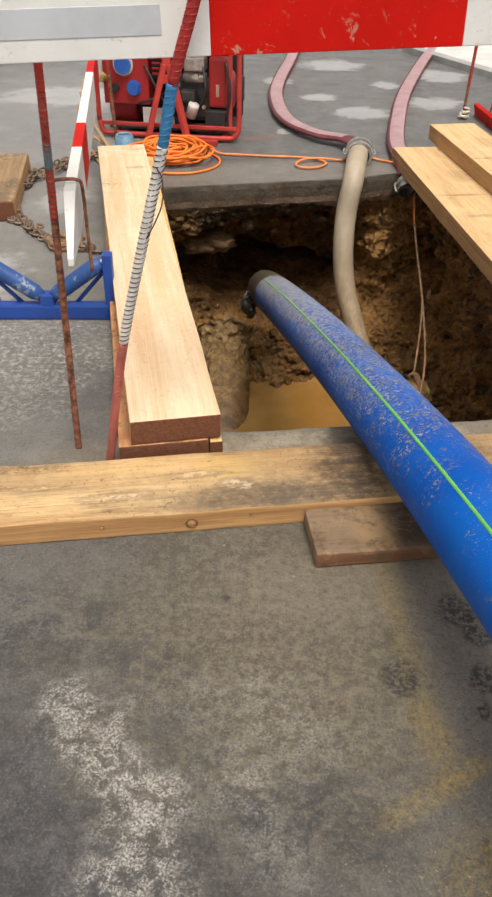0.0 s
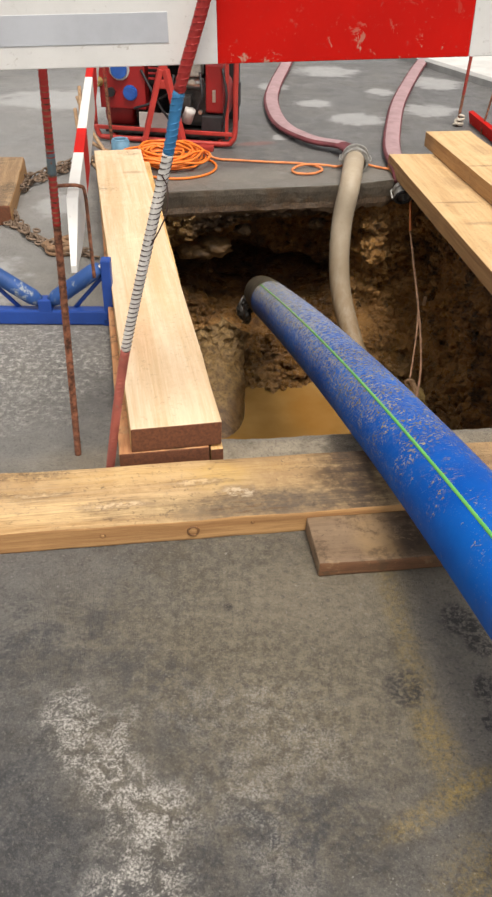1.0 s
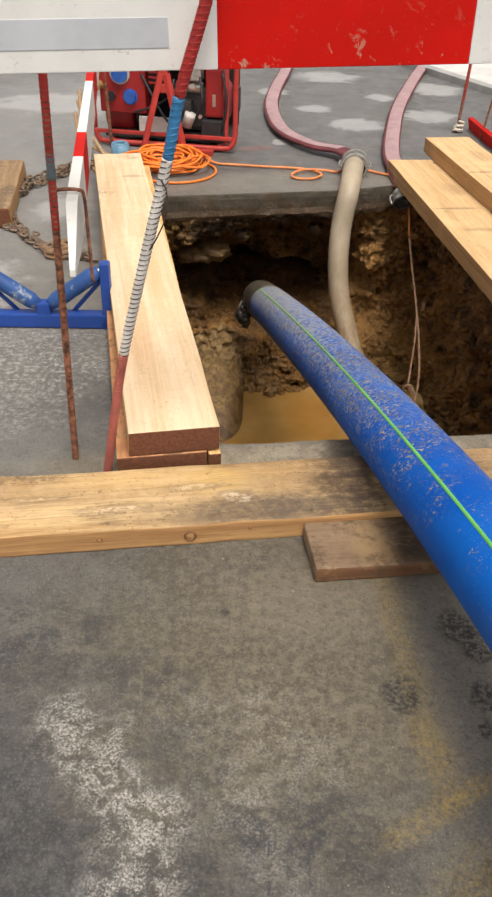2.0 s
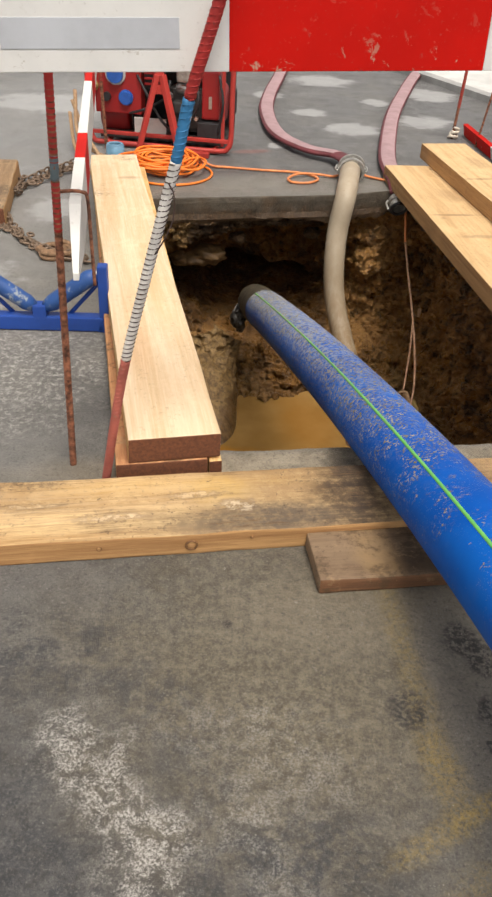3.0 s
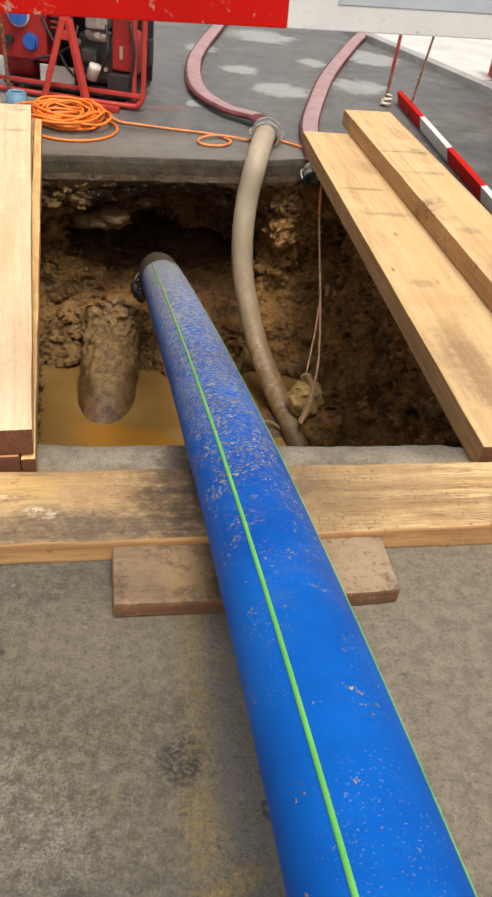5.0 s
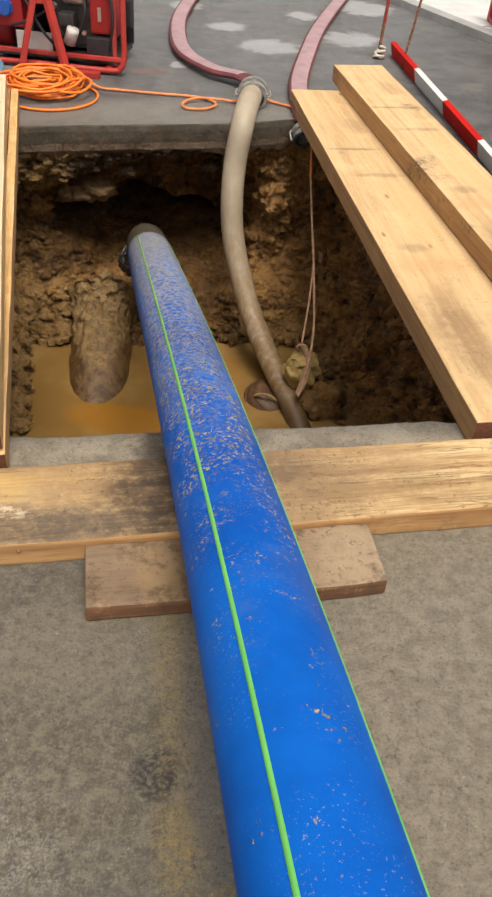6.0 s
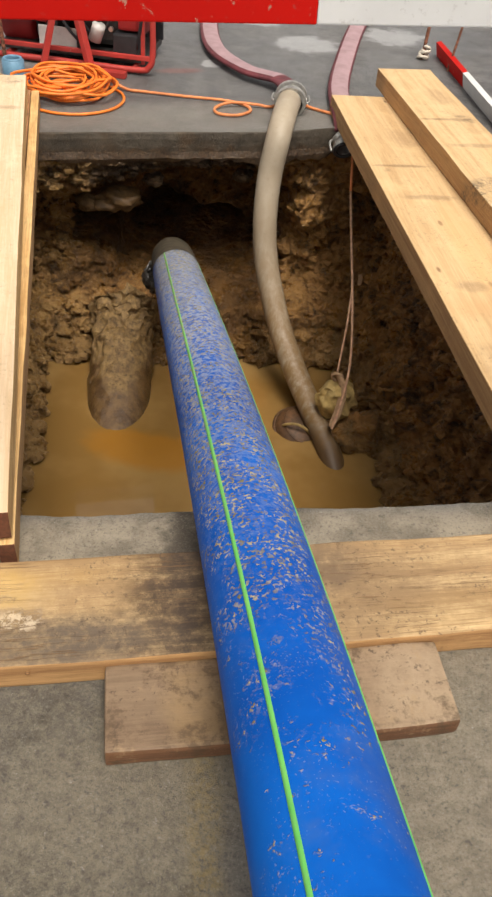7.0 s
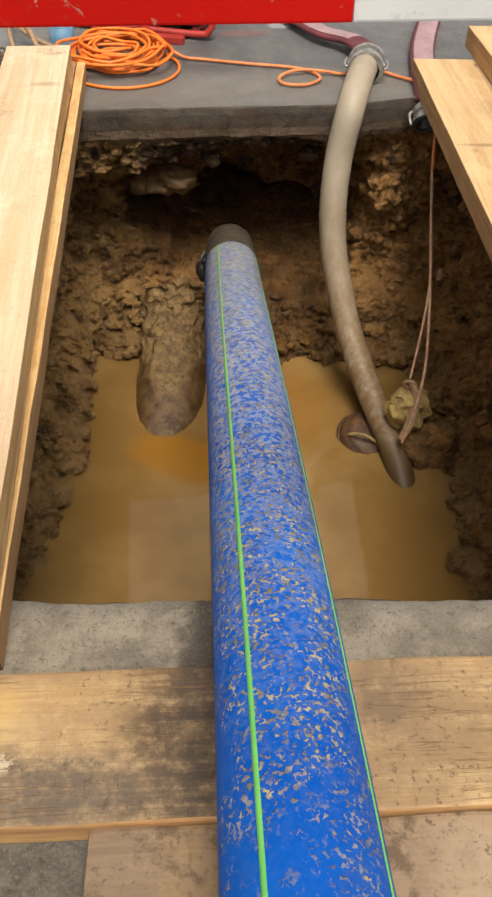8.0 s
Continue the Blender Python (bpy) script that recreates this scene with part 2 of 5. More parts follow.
def raw_earth():
    m = Nodes("wet_earth")
    big, mid, fine = m.noise(1.8, 6, 0.6), m.noise(10, 8, 0.72), m.noise(55, 6, 0.78)
    c = m.mix(m.span(big, 0.40, 0.60), (0.135, 0.058, 0.017), (0.34, 0.168, 0.048))
    c = m.mix(m.mul(m.span(mid, 0.48, 0.66), 0.7), c, (0.38, 0.215, 0.075))
    c = m.mix(m.mul(m.span(mid, 0.49, 0.36), 0.85), c, (0.030, 0.015, 0.006))
    c = m.mix(m.mul(m.span(fine, 0.54, 0.66), 0.65), c, (0.48, 0.325, 0.155))
    c = m.mix(m.mul(m.span(fine, 0.47, 0.36), 0.75), c, (0.015, 0.009, 0.005))
    axes = m.node("ShaderNodeSeparateXYZ")
    m.plug(axes.inputs[0], m.where)
    z = axes.outputs["Z"]
    # earth darker above a ragged level under the slab, except on the column
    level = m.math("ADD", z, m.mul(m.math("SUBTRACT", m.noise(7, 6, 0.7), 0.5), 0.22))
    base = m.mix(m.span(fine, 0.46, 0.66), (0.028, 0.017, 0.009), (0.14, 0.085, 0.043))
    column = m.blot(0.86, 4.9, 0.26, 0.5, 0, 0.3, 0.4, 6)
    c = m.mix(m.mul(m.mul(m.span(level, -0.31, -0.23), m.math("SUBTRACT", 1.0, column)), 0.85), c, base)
    # column brightened by colour in place of light falling on it
    c = m.mix(m.mul(m.mul(column, m.span(mid, 0.34, 0.56)), 0.75), c, (0.52, 0.29, 0.10))
    # thin beds of darker and redder soil
    beds = m.noise(1.0, 6, 0.7, m.stretch((1.3, 1.3, 16)), 0.4)
    c = m.mix(m.mul(m.span(beds, 0.52, 0.62), 0.45), c, (0.075, 0.034, 0.014))
    # yellow clay on one side, redder soil on the other
    c = m.mix(m.mul(m.mul(m.blot(-0.55, 3.9, 0.27, 1.2, 0, 0.5, 0.5, 6), m.span(mid, 0.36, 0.56)), 0.85), c, (0.47, 0.285, 0.105))
    c = m.mix(m.mul(m.mul(m.blot(1.12, 4.0, 0.36, 1.3, 0, 0.5, 0.5, 6), m.span(mid, 0.40, 0.60)), 0.65), c, (0.45, 0.215, 0.063))
    # smooth wet mud that has slid down behind the pipe and along the water
    slide = m.mul(m.blot(0.27, 4.85, 0.30, 0.45, 0, 0.4, 0.4, 6), m.span(z, -0.66, -0.80))
    slide = m.math("MAXIMUM", slide, m.mul(m.blot(-0.27, 4.85, 0.24, 0.40, 0, 0.4, 0.4, 6), m.mul(m.span(z, -0.64, -0.72), m.span(z, -0.92, -0.84))))
    mud = m.mix(m.span(m.noise(7, 6, 0.65), 0.38, 0.62), (0.085, 0.040, 0.011), (0.20, 0.100, 0.029))
    c = m.mix(m.mul(slide, 0.88), c, mud)
    bank = m.mul(m.span(m.math("ADD", z, m.mul(mid, 0.2)), -0.84, -0.98), m.math("SUBTRACT", 1.0, slide))
    silt = m.mix(m.span(m.noise(9, 7, 0.7), 0.38, 0.62), (0.18, 0.098, 0.032), (0.37, 0.225, 0.085))
    c = m.mix(m.mul(bank, 0.7), c, silt)
    rough = m.span(m.noise(9, 6, 0.7), 0.38, 0.62, 0.22, 0.62)
    rough = m.math("SUBTRACT", rough, m.mul(slide, 0.12))
    n = m.bump(m.cells(34), 0.016, 0.9)
    n = m.bump(m.math("ADD", mid, m.mul(fine, 0.6)), 0.028, 1.0, n)
    return m.done(c, rough, n)


def sawn_wood(name, pale, dark, along="Y", wet=0.0, mud=0.3, spots=(), torn=(), grain=1.0, specks=0.7, knotty=0.8):
    """Sawn softwood, its grain along one local axis, with knots, grime and dents."""
    m = Nodes(name)
    long = {"X": (0.35, 9, 14), "Y": (9, 0.35, 14)}[along]
    seed = m.node("ShaderNodeObjectInfo").outputs["Random"]
    shift = m.node("ShaderNodeVectorMath", operation="ADD")
    m.plug(shift.inputs[0], m.where)
    comb = m.node("ShaderNodeCombineXYZ")
    for k in range(3):
        m.plug(comb.inputs[k], m.mul(seed, 17.0 + 9 * k))
    m.plug(shift.inputs[1], comb.outputs[0])
    at = shift.outputs[0]
    fibre = m.noise(1.0, 8, 0.65, m.stretch(tuple(v * 2.4 for v in long), of=at), 0.6)
    fine = m.noise(1.0, 5, 0.7, m.stretch(tuple(v * 11 for v in long), of=at))
    blotch, grit = m.noise(5, 6, 0.65, at), m.noise(55, 6, 0.75, at)
    c = m.mix(m.span(fibre, 0.36, 0.66), pale, dark)
    c = m.mix(m.mul(m.span(fine, 0.46, 0.74), 0.42 * grain), c, tuple(v * 0.6 for v in dark))
    c = m.mix(m.mul(m.span(blotch, 0.50, 0.70), 0.5), c, tuple(min(1, v * 1.15) for v in pale))
    hair = m.noise(1.0, 4, 0.7, m.stretch(tuple(v * 27 for v in long), of=at))
    c = m.mix(m.mul(m.span(hair, 0.44, 0.66), 0.38 * grain), c, tuple(v * 0.6 for v in dark))
    c = m.mix(m.mul(m.span(hair, 0.46, 0.32), 0.3), c, tuple(min(1, v * 1.2) for v in pale))
    knots = m.cells(1.0, m.stretch(tuple({"X": (2.6, 7, 7), "Y": (7, 2.6, 7)}[along]), of=at))
    c = m.mix(m.mul(m.span(knots, 0.075, 0.03), knotty), c, (0.17, 0.07, 0.025))
    dirty = m.mul(m.span(m.noise(3.2, 6, 0.7, at), 0.60 - 0.16 * mud, 0.74 - 0.12 * mud), m.span(grit, 0.36, 0.6))
    c = m.mix(m.mul(dirty, 0.9), c, (0.055, 0.043, 0.03))
    for x, y, rx, ry, colour, strength in spots:
        c = m.mix(m.mul(m.mul(m.blot(x, y, rx, ry, 0, 0.7, 0.55, 10), m.span(m.math("ADD", m.mul(m.noise(34, 8, 0.8, at), 0.6), m.mul(fibre, 0.4)), 0.36, 0.56, 0.42, 1.0)), strength), c, colour)
    if spots:
        c = m.mix(m.mul(m.mul(m.span(m.noise(62, 5, 0.8, at), 0.56, 0.62), m.span(m.noise(7, 4, 0.6, at), 0.40, 0.56)), specks), c, (0.07, 0.045, 0.028))
    relief = m.math("ADD", fibre, m.mul(grit, 0.6))
    # torn, paler flakes with a dark rim
    for x, y, rx, ry, colour in torn:
        flake = m.mul(m.blot(x, y, rx, ry, 0, 1.0, 0.5, 18), m.span(m.math("ADD", m.mul(m.noise(48, 7, 0.8, at), 0.65), m.mul(fine, 0.35)), 0.47, 0.53))
        rim = m.mul(m.mul(flake, m.math("SUBTRACT", 1.0, flake)), 4.0)
        c = m.mix(m.mul(flake, 0.6), c, colour)
        c = m.mix(m.mul(rim, 0.5), c, (0.14, 0.075, 0.03))
        relief = m.math("SUBTRACT", relief, m.mul(flake, 0.8))
    if torn:
        # drying cracks along the grain
        wave = m.noise(1.0, 4, 0.6, m.stretch((1.6, 34, 34), of=at), 0.3)
        crack = m.span(m.math("ABSOLUTE", m.math("SUBTRACT", wave, 0.5)), 0.016, 0.004)
        crack = m.mul(crack, m.span(m.noise(6, 4, 0.6, at), 0.46, 0.58))
        c = m.mix(m.mul(crack, 0.7), c, (0.14, 0.075, 0.03))
        bleached = m.mul(m.blot(-0.55, 0.01, 0.36, 0.09, 0, 0.9, 0.6, 8), m.span(fibre, 0.40, 0.60))
        c = m.mix(m.mul(bleached, 0.5), c, (0.66, 0.49, 0.28))
        relief = m.math("SUBTRACT", relief, m.mul(crack, 0.8))
    if wet:
        c = m.mix(m.mul(m.span(m.noise(11, 7, 0.75, at), 0.50, 0.38), 0.7), c, (0.07, 0.042, 0.02))
        c = m.mix(m.mul(m.span(m.noise(18, 7, 0.75, at), 0.54, 0.66), 0.55), c, (0.32, 0.215, 0.115))
    n = m.bump(relief, 0.003, 0.6)
    return m.done(c, 0.78 - 0.3 * wet, n)


def pipe_plastic():
    m = Nodes("blue_polyethylene")
    clear = m.node("ShaderNodeSeparateXYZ")
    m.plug(clear.inputs[0], m.where)
    y = clear.outputs["Y"]
    # dried mud flecks, thicker towards the pit
    amount = m.span(y, 0.3, 2.7)
    warp = m.noise(28, 3, 0.5)
    flecks = m.noise(128, 2, 0.5, None, 0.6)
    where = m.span(m.noise(13, 5, 0.7), m.span(amount, 0, 1, 0.63, 0.36), m.span(amount, 0, 1, 0.70, 0.50))
    fleck = m.mul(m.span(flecks, 0.52, 0.59), where)
    sparse = m.math("MAXIMUM", m.span(m.noise(62, 3, 0.5), 0.53, 0.60), m.span(amount, 0.45, 0.85))
    fleck = m.mul(fleck, sparse)
    top = m.node("ShaderNodeNewGeometry").outputs["Normal"]
    up = m.node("ShaderNodeSeparateXYZ")
    m.plug(up.inputs[0], top)
    lying = m.span(up.outputs["Z"], 0.0, 0.75, 0.08, 1.0)
    fleck = m.mul(fleck, m.span(up.outputs["Z"], -0.1, 0.6, 0.35, 1.0))
    blue = m.mix(m.span(m.noise(3, 5), 0.35, 0.65), (0.001, 0.072, 0.36), (0.001, 0.108, 0.475))
    blue = m.mix(m.mul(m.span(y, 2.6, 4.3), m.mul(lying, m.span(warp, 0.3, 0.6, 0.35, 0.9))), blue, (0.23, 0.235, 0.25))
    mud = m.mix(m.span(m.noise(40), 0.4, 0.6), (0.20, 0.16, 0.045), (0.44, 0.37, 0.185))
    haze = m.mul(m.mul(m.span(y, 1.6, 3.2), lying), m.span(m.noise(70, 4, 0.6, None, 0.6), 0.41, 0.60))
    blue = m.mix(m.mul(haze, 0.75), blue, (0.35, 0.38, 0.41))
    c = m.mix(m.mul(fleck, 0.88), blue, mud)
    dots = m.mul(m.span(m.noise(230, 2, 0.5), 0.63, 0.68), m.span(m.noise(5, 4, 0.6), 0.44, 0.60))
    c = m.mix(m.mul(m.mul(dots, lying), 0.3), c, (0.33, 0.37, 0.40))
    film = m.mul(m.span(m.noise(2.4, 6, 0.7), 0.54, 0.74), m.span(amount, 0.1, 0.5))
    c = m.mix(m.mul(film, 0.3), c, (0.15, 0.15, 0.10))
    rough = m.math("ADD", m.mul(fleck, 0.45), 0.42)
    return m.done(c, rough, m.bump(m.math("ADD", fleck, m.mul(m.noise(30), 0.1)), 0.002, 0.8), Specular_IOR_Level=0.03)


def paint(name, colour, chip=(0.3, 0.26, 0.2), wear=0.5, rough=0.5, scale=14, metal=0.0):
    m = Nodes(name)
    big, grit = m.noise(scale, 7, 0.7), m.noise(scale * 6, 5, 0.7)
    c = m.mix(m.span(m.noise(scale * 0.3, 4), 0.3, 0.7), colour, tuple(v * 0.72 for v in colour))
    c = m.mix(m.mul(m.span(big, 0.74 - 0.16 * wear, 0.80 - 0.14 * wear), m.span(grit, 0.4, 0.55)), c, chip)
    c = m.mix(m.mul(m.span(grit, 0.55, 0.75), 0.25), c, (0.09, 0.08, 0.07))
    return m.done(c, rough, m.bump(m.math("ADD", big, grit), 0.0015, 0.4), metal)


def plain(name, colour, rough=0.6, metal=0.0, vary=0.3, scale=20):
    m = Nodes(name)
    f = m.noise(scale, 6, 0.65)
    c = m.mix(m.span(f, 0.3, 0.7), tuple(v * (1 - vary) for v in colour), tuple(min(1, v * (1 + vary)) for v in colour))
    return m.done(c, rough, m.bump(m.noise(scale * 4, 5), 0.001, 0.4), metal)


def muddy_water():
    m = Nodes("muddy_water")
    c = m.mix(m.span(m.noise(1.7, 4, 0.55), 0.38, 0.62), (0.222, 0.124, 0.036), (0.30, 0.182, 0.064))
    c = m.mix(m.mul(m.blot(0.05, 3.78, 0.27, 0.12, -14, 0.6, 0.35, 4), 0.75), c, (0.33, 0.145, 0.018))
    c = m.mix(m.mul(m.blot(0.42, 4.2, 0.16, 0.3, 10, 0.6, 0.5, 4), 0.5), c, (0.26, 0.115, 0.02))
    n = m.bump(m.noise(5, 2), 0.001, 0.08)
    return m.done(c, 0.025, n, 0.0, IOR=1.4, Specular_IOR_Level=1.0)


CONCRETE, CUT, EARTH, WATER = concrete_ground(), slab_edge_concrete(), raw_earth(), muddy_water()
PLANK = sawn_wood("yellow_plank", (0.72, 0.56, 0.385), (0.60, 0.425, 0.25), "Y", 0, 0.06, (
    (-0.05, 0.75, 0.05, 0.42, (0.55, 0.36, 0.18), 0.55), (0.06, -0.35, 0.035, 0.50, (0.57, 0.38, 0.19), 0.5), (-0.06, -0.75, 0.045, 0.30, (0.58, 0.35, 0.19), 0.5), (0.03, -1.1, 0.07, 0.12, (0.50, 0.33, 0.18), 0.4), (0.05, 0.95, 0.05, 0.02, (0.30, 0.2, 0.11), 0.6)), grain=0.35, specks=0.22, knotty=0.0)
RED_PLANK = sawn_wood("reddish_plank", (0.52, 0.27, 0.125), (0.36, 0.155, 0.065), "Y", 0.05, 0.2, grain=0.8)
LATH_WOOD = sawn_wood("amber_lath", (0.76, 0.52, 0.24), (0.52, 0.285, 0.095), "Y", 0, 0.12, grain=1.2)
TAN_PLANK = sawn_wood("tan_plank", (0.62, 0.43, 0.225), (0.50, 0.315, 0.145), "Y", 0, 0.10, (
    (0.0, 0.55, 0.14, 0.05, (0.52, 0.31, 0.14), 0.6), (-0.04, 0.15, 0.07, 0.3, (0.66, 0.43, 0.20), 0.6), (0.03, -0.55, 0.12, 0.012, (0.16, 0.09, 0.04), 0.6),
    (0.0, -0.25, 0.10, 0.02, (0.16, 0.095, 0.05), 0.45), (0.04, 0.42, 0.05, 0.03, (0.16, 0.095, 0.05), 0.4), (-0.05, -0.85, 0.05, 0.10, (0.30, 0.18, 0.085), 0.5), (0.05, 1.0, 0.08, 0.24, (0.20, 0.115, 0.055), 0.6)), grain=0.4, specks=0.3)
OLD_PLANK = sawn_wood("weathered_board", (0.64, 0.46, 0.235), (0.42, 0.25, 0.105), "X", 0, 0.35, (
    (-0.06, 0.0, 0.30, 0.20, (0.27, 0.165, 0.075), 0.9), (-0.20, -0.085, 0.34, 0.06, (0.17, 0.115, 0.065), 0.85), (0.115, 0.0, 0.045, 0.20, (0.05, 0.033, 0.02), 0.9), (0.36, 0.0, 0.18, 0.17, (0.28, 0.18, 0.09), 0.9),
    (0.60, 0.03, 0.18, 0.11, (0.25, 0.155, 0.075), 0.7), (-0.62, 0.03, 0.34, 0.045, (0.30, 0.17, 0.07), 0.7), (-0.85, 0.08, 0.3, 0.04, (0.26, 0.145, 0.06), 0.6),
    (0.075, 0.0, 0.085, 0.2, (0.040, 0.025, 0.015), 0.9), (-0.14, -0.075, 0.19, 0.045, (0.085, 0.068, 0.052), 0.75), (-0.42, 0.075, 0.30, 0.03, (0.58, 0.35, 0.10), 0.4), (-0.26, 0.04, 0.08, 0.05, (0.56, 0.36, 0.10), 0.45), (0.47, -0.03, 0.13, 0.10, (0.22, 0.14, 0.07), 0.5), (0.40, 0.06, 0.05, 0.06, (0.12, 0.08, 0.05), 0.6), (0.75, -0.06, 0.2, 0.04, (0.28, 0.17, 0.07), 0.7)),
    ((-0.55, -0.045, 0.10, 0.018, (0.66, 0.50, 0.33)), (-0.33, 0.03, 0.07, 0.014, (0.64, 0.47, 0.28)), (-0.22, -0.03, 0.05, 0.03, (0.66, 0.54, 0.38)), (-0.75, 0.02, 0.09, 0.012, (0.64, 0.47, 0.28)), (0.30, 0.075, 0.05, 0.03, (0.56, 0.43, 0.27))), grain=1.7)
BLOCK_WOOD = sawn_wood("damp_board", (0.215, 0.143, 0.085), (0.130, 0.080, 0.044), "X", 0.12, 0.4, (
    (0.20, 0.0, 0.20, 0.14, (0.31, 0.215, 0.13), 0.7), (-0.22, 0.02, 0.12, 0.07, (0.22, 0.15, 0.09), 0.6),
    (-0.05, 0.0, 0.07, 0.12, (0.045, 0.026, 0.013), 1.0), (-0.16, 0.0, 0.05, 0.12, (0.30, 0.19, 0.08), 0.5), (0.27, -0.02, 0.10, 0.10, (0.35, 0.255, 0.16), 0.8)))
SAWN_EDGE = sawn_wood("sawn_board_edge", (0.48, 0.275, 0.112), (0.31, 0.15, 0.055), "X", 0, 0.25)
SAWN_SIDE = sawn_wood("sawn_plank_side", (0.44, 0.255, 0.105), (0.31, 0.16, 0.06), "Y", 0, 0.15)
DAMP_EDGE = sawn_wood("damp_block_edge", (0.17, 0.078, 0.034), (0.10, 0.044, 0.02), "X", 0.2, 0.4)
GREY_TIMBER = sawn_wood("dirty_timber", (0.36, 0.24, 0.13), (0.22, 0.135, 0.07), "Y", 0, 0.9)
KNOT = plain("dark_knot", (0.20, 0.095, 0.035), 0.7, 0, 0.4, 90)
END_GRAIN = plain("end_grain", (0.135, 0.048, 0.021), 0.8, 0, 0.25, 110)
BLUE_PE = pipe_plastic()


def stripe_green():
    """Bright green line, dulled by dust towards the pit."""
    m = Nodes("green_stripe")
    axes = m.node("ShaderNodeSeparateXYZ")
    m.plug(axes.inputs[0], m.where)
    dust = m.mul(m.span(axes.outputs["Y"], 1.5, 3.6, 0.12, 0.9), m.span(m.noise(45, 5, 0.7), 0.40, 0.60))
    c = m.mix(m.span(m.noise(9, 4), 0.35, 0.65), (0.085, 0.41, 0.085), (0.12, 0.48, 0.10))
    return m.done(m.mix(dust, c, (0.27, 0.29, 0.13)), 0.5)


STRIPE = stripe_green()
SLEEVE = plain("muddy_grey_sleeve", (0.06, 0.048, 0.03), 0.6, 0, 0.55, 22)
def board_paint(name, colour, chip, amount):
    """Painted board with scraped patches near its lower edge."""
    m = Nodes(name)
    axes = m.node("ShaderNodeSeparateXYZ")
    m.plug(axes.inputs[0], m.where)
    low = m.span(axes.outputs["Z"], 0.085, 0.0)
    c = m.mix(m.span(m.noise(5, 5), 0.3, 0.7), colour, tuple(v * 0.86 for v in colour))
    scrape = m.mul(m.span(m.noise(30, 6, 0.7, None, 0.5), 0.60 - amount, 0.64 - amount), m.span(m.noise(45, 5, 0.7), 0.36, 0.5))
    c = m.mix(m.mul(scrape, m.math("ADD", m.mul(low, 0.85), 0.12)), c, chip)
    c = m.mix(m.mul(m.span(m.noise(90, 5, 0.7), 0.58, 0.74), 0.3), c, (0.16, 0.12, 0.10))
    return m.done(c, 0.62, m.bump(m.noise(30, 5), 0.001, 0.3), Specular_IOR_Level=0.15)


RED_BOARD = board_paint("red_board_paint", (0.53, 0.006, 0.002), (0.42, 0.24, 0.17), 0.0)
WHITE_BOARD = board_paint("white_board_paint", (0.68, 0.675, 0.65), (0.42, 0.39, 0.34), -0.03)
GREY_PRINT = plain("grey_print", (0.44, 0.46, 0.49), 0.55, 0, 0.08, 8)


# ---- mesh helpers ----
def part(name, bm, material, parent=None, label="", smooth=False, kind=""):
    """Links a bmesh as one mesh object, under a thing or a part."""
    me = bpy.data.meshes.new(name)
    bmesh.ops.recalc_face_normals(bm, faces=bm.faces)
    bm.to_mesh(me)
    bm.free()
    for mat in material if isinstance(material, (list, tuple)) else (material,):
        me.materials.append(mat)
    if smooth:
        for f in me.polygons:
            f.use_smooth = True
    ob = new(name, me)
    if parent:
        ob.parent = parent
    return tagged(ob, label, kind=kind)


def empty(name, m, label, category, group="", kind=""):
    ob = new(name)
    ob.empty_display_size = 0.05
    ob.matrix_world = m
    return tagged(ob, label, category, group, kind)


def box(sx, sy, sz, at=(0, 0, 0), bevel=0.0, m=None, rough=0.0, cuts=0):
    """A bevelled box of that size round a middle point, its edges worn where rough is given."""
    bm = bmesh.new()
    bmesh.ops.create_cube(bm, size=1.0)
    bmesh.ops.scale(bm, vec=(sx, sy, sz), verts=bm.verts)
    if bevel:
        bmesh.ops.bevel(bm, geom=list(bm.edges), offset=bevel, segments=2, affect="EDGES", profile=0.6)
    if cuts:
        axis = max(range(3), key=lambda k: (sx, sy, sz)[k])
        size = (sx, sy, sz)[axis]
        for k in range(1, cuts):
            co, no = Vector(), Vector()
            co[axis], no[axis] = size * (k / cuts - 0.5), 1
            bmesh.ops.bisect_plane(bm, geom=list(bm.verts) + list(bm.edges) + list(bm.faces), plane_co=co, plane_no=no)
    if rough:
        for v in bm.verts:
            v.co += noise.noise_vector(v.co * 9 + Vector((sx, sy, sz)) * 31) * rough
    bmesh.ops.translate(bm, vec=at, verts=bm.verts)
    if m:
        bmesh.ops.transform(bm, matrix=m, verts=bm.verts)
    return bm


def glide(points, steps):
    """A smooth line through the points (Catmull-Rom)."""
    pts = [Vector(p) for p in points]
    pts = [2 * pts[0] - pts[1]] + pts + [2 * pts[-1] - pts[-2]]
    out = []
    for i in range(1, len(pts) - 2):
        a, b, c, d = pts[i - 1:i + 3]
        for k in range(steps):
            t = k / steps
            out.append(0.5 * (2 * b + (c - a) * t + (2 * a - 5 * b + 4 * c - d) * t * t + (3 * b - a - 3 * c + d) * t ** 3))
    return out + [pts[-2]]


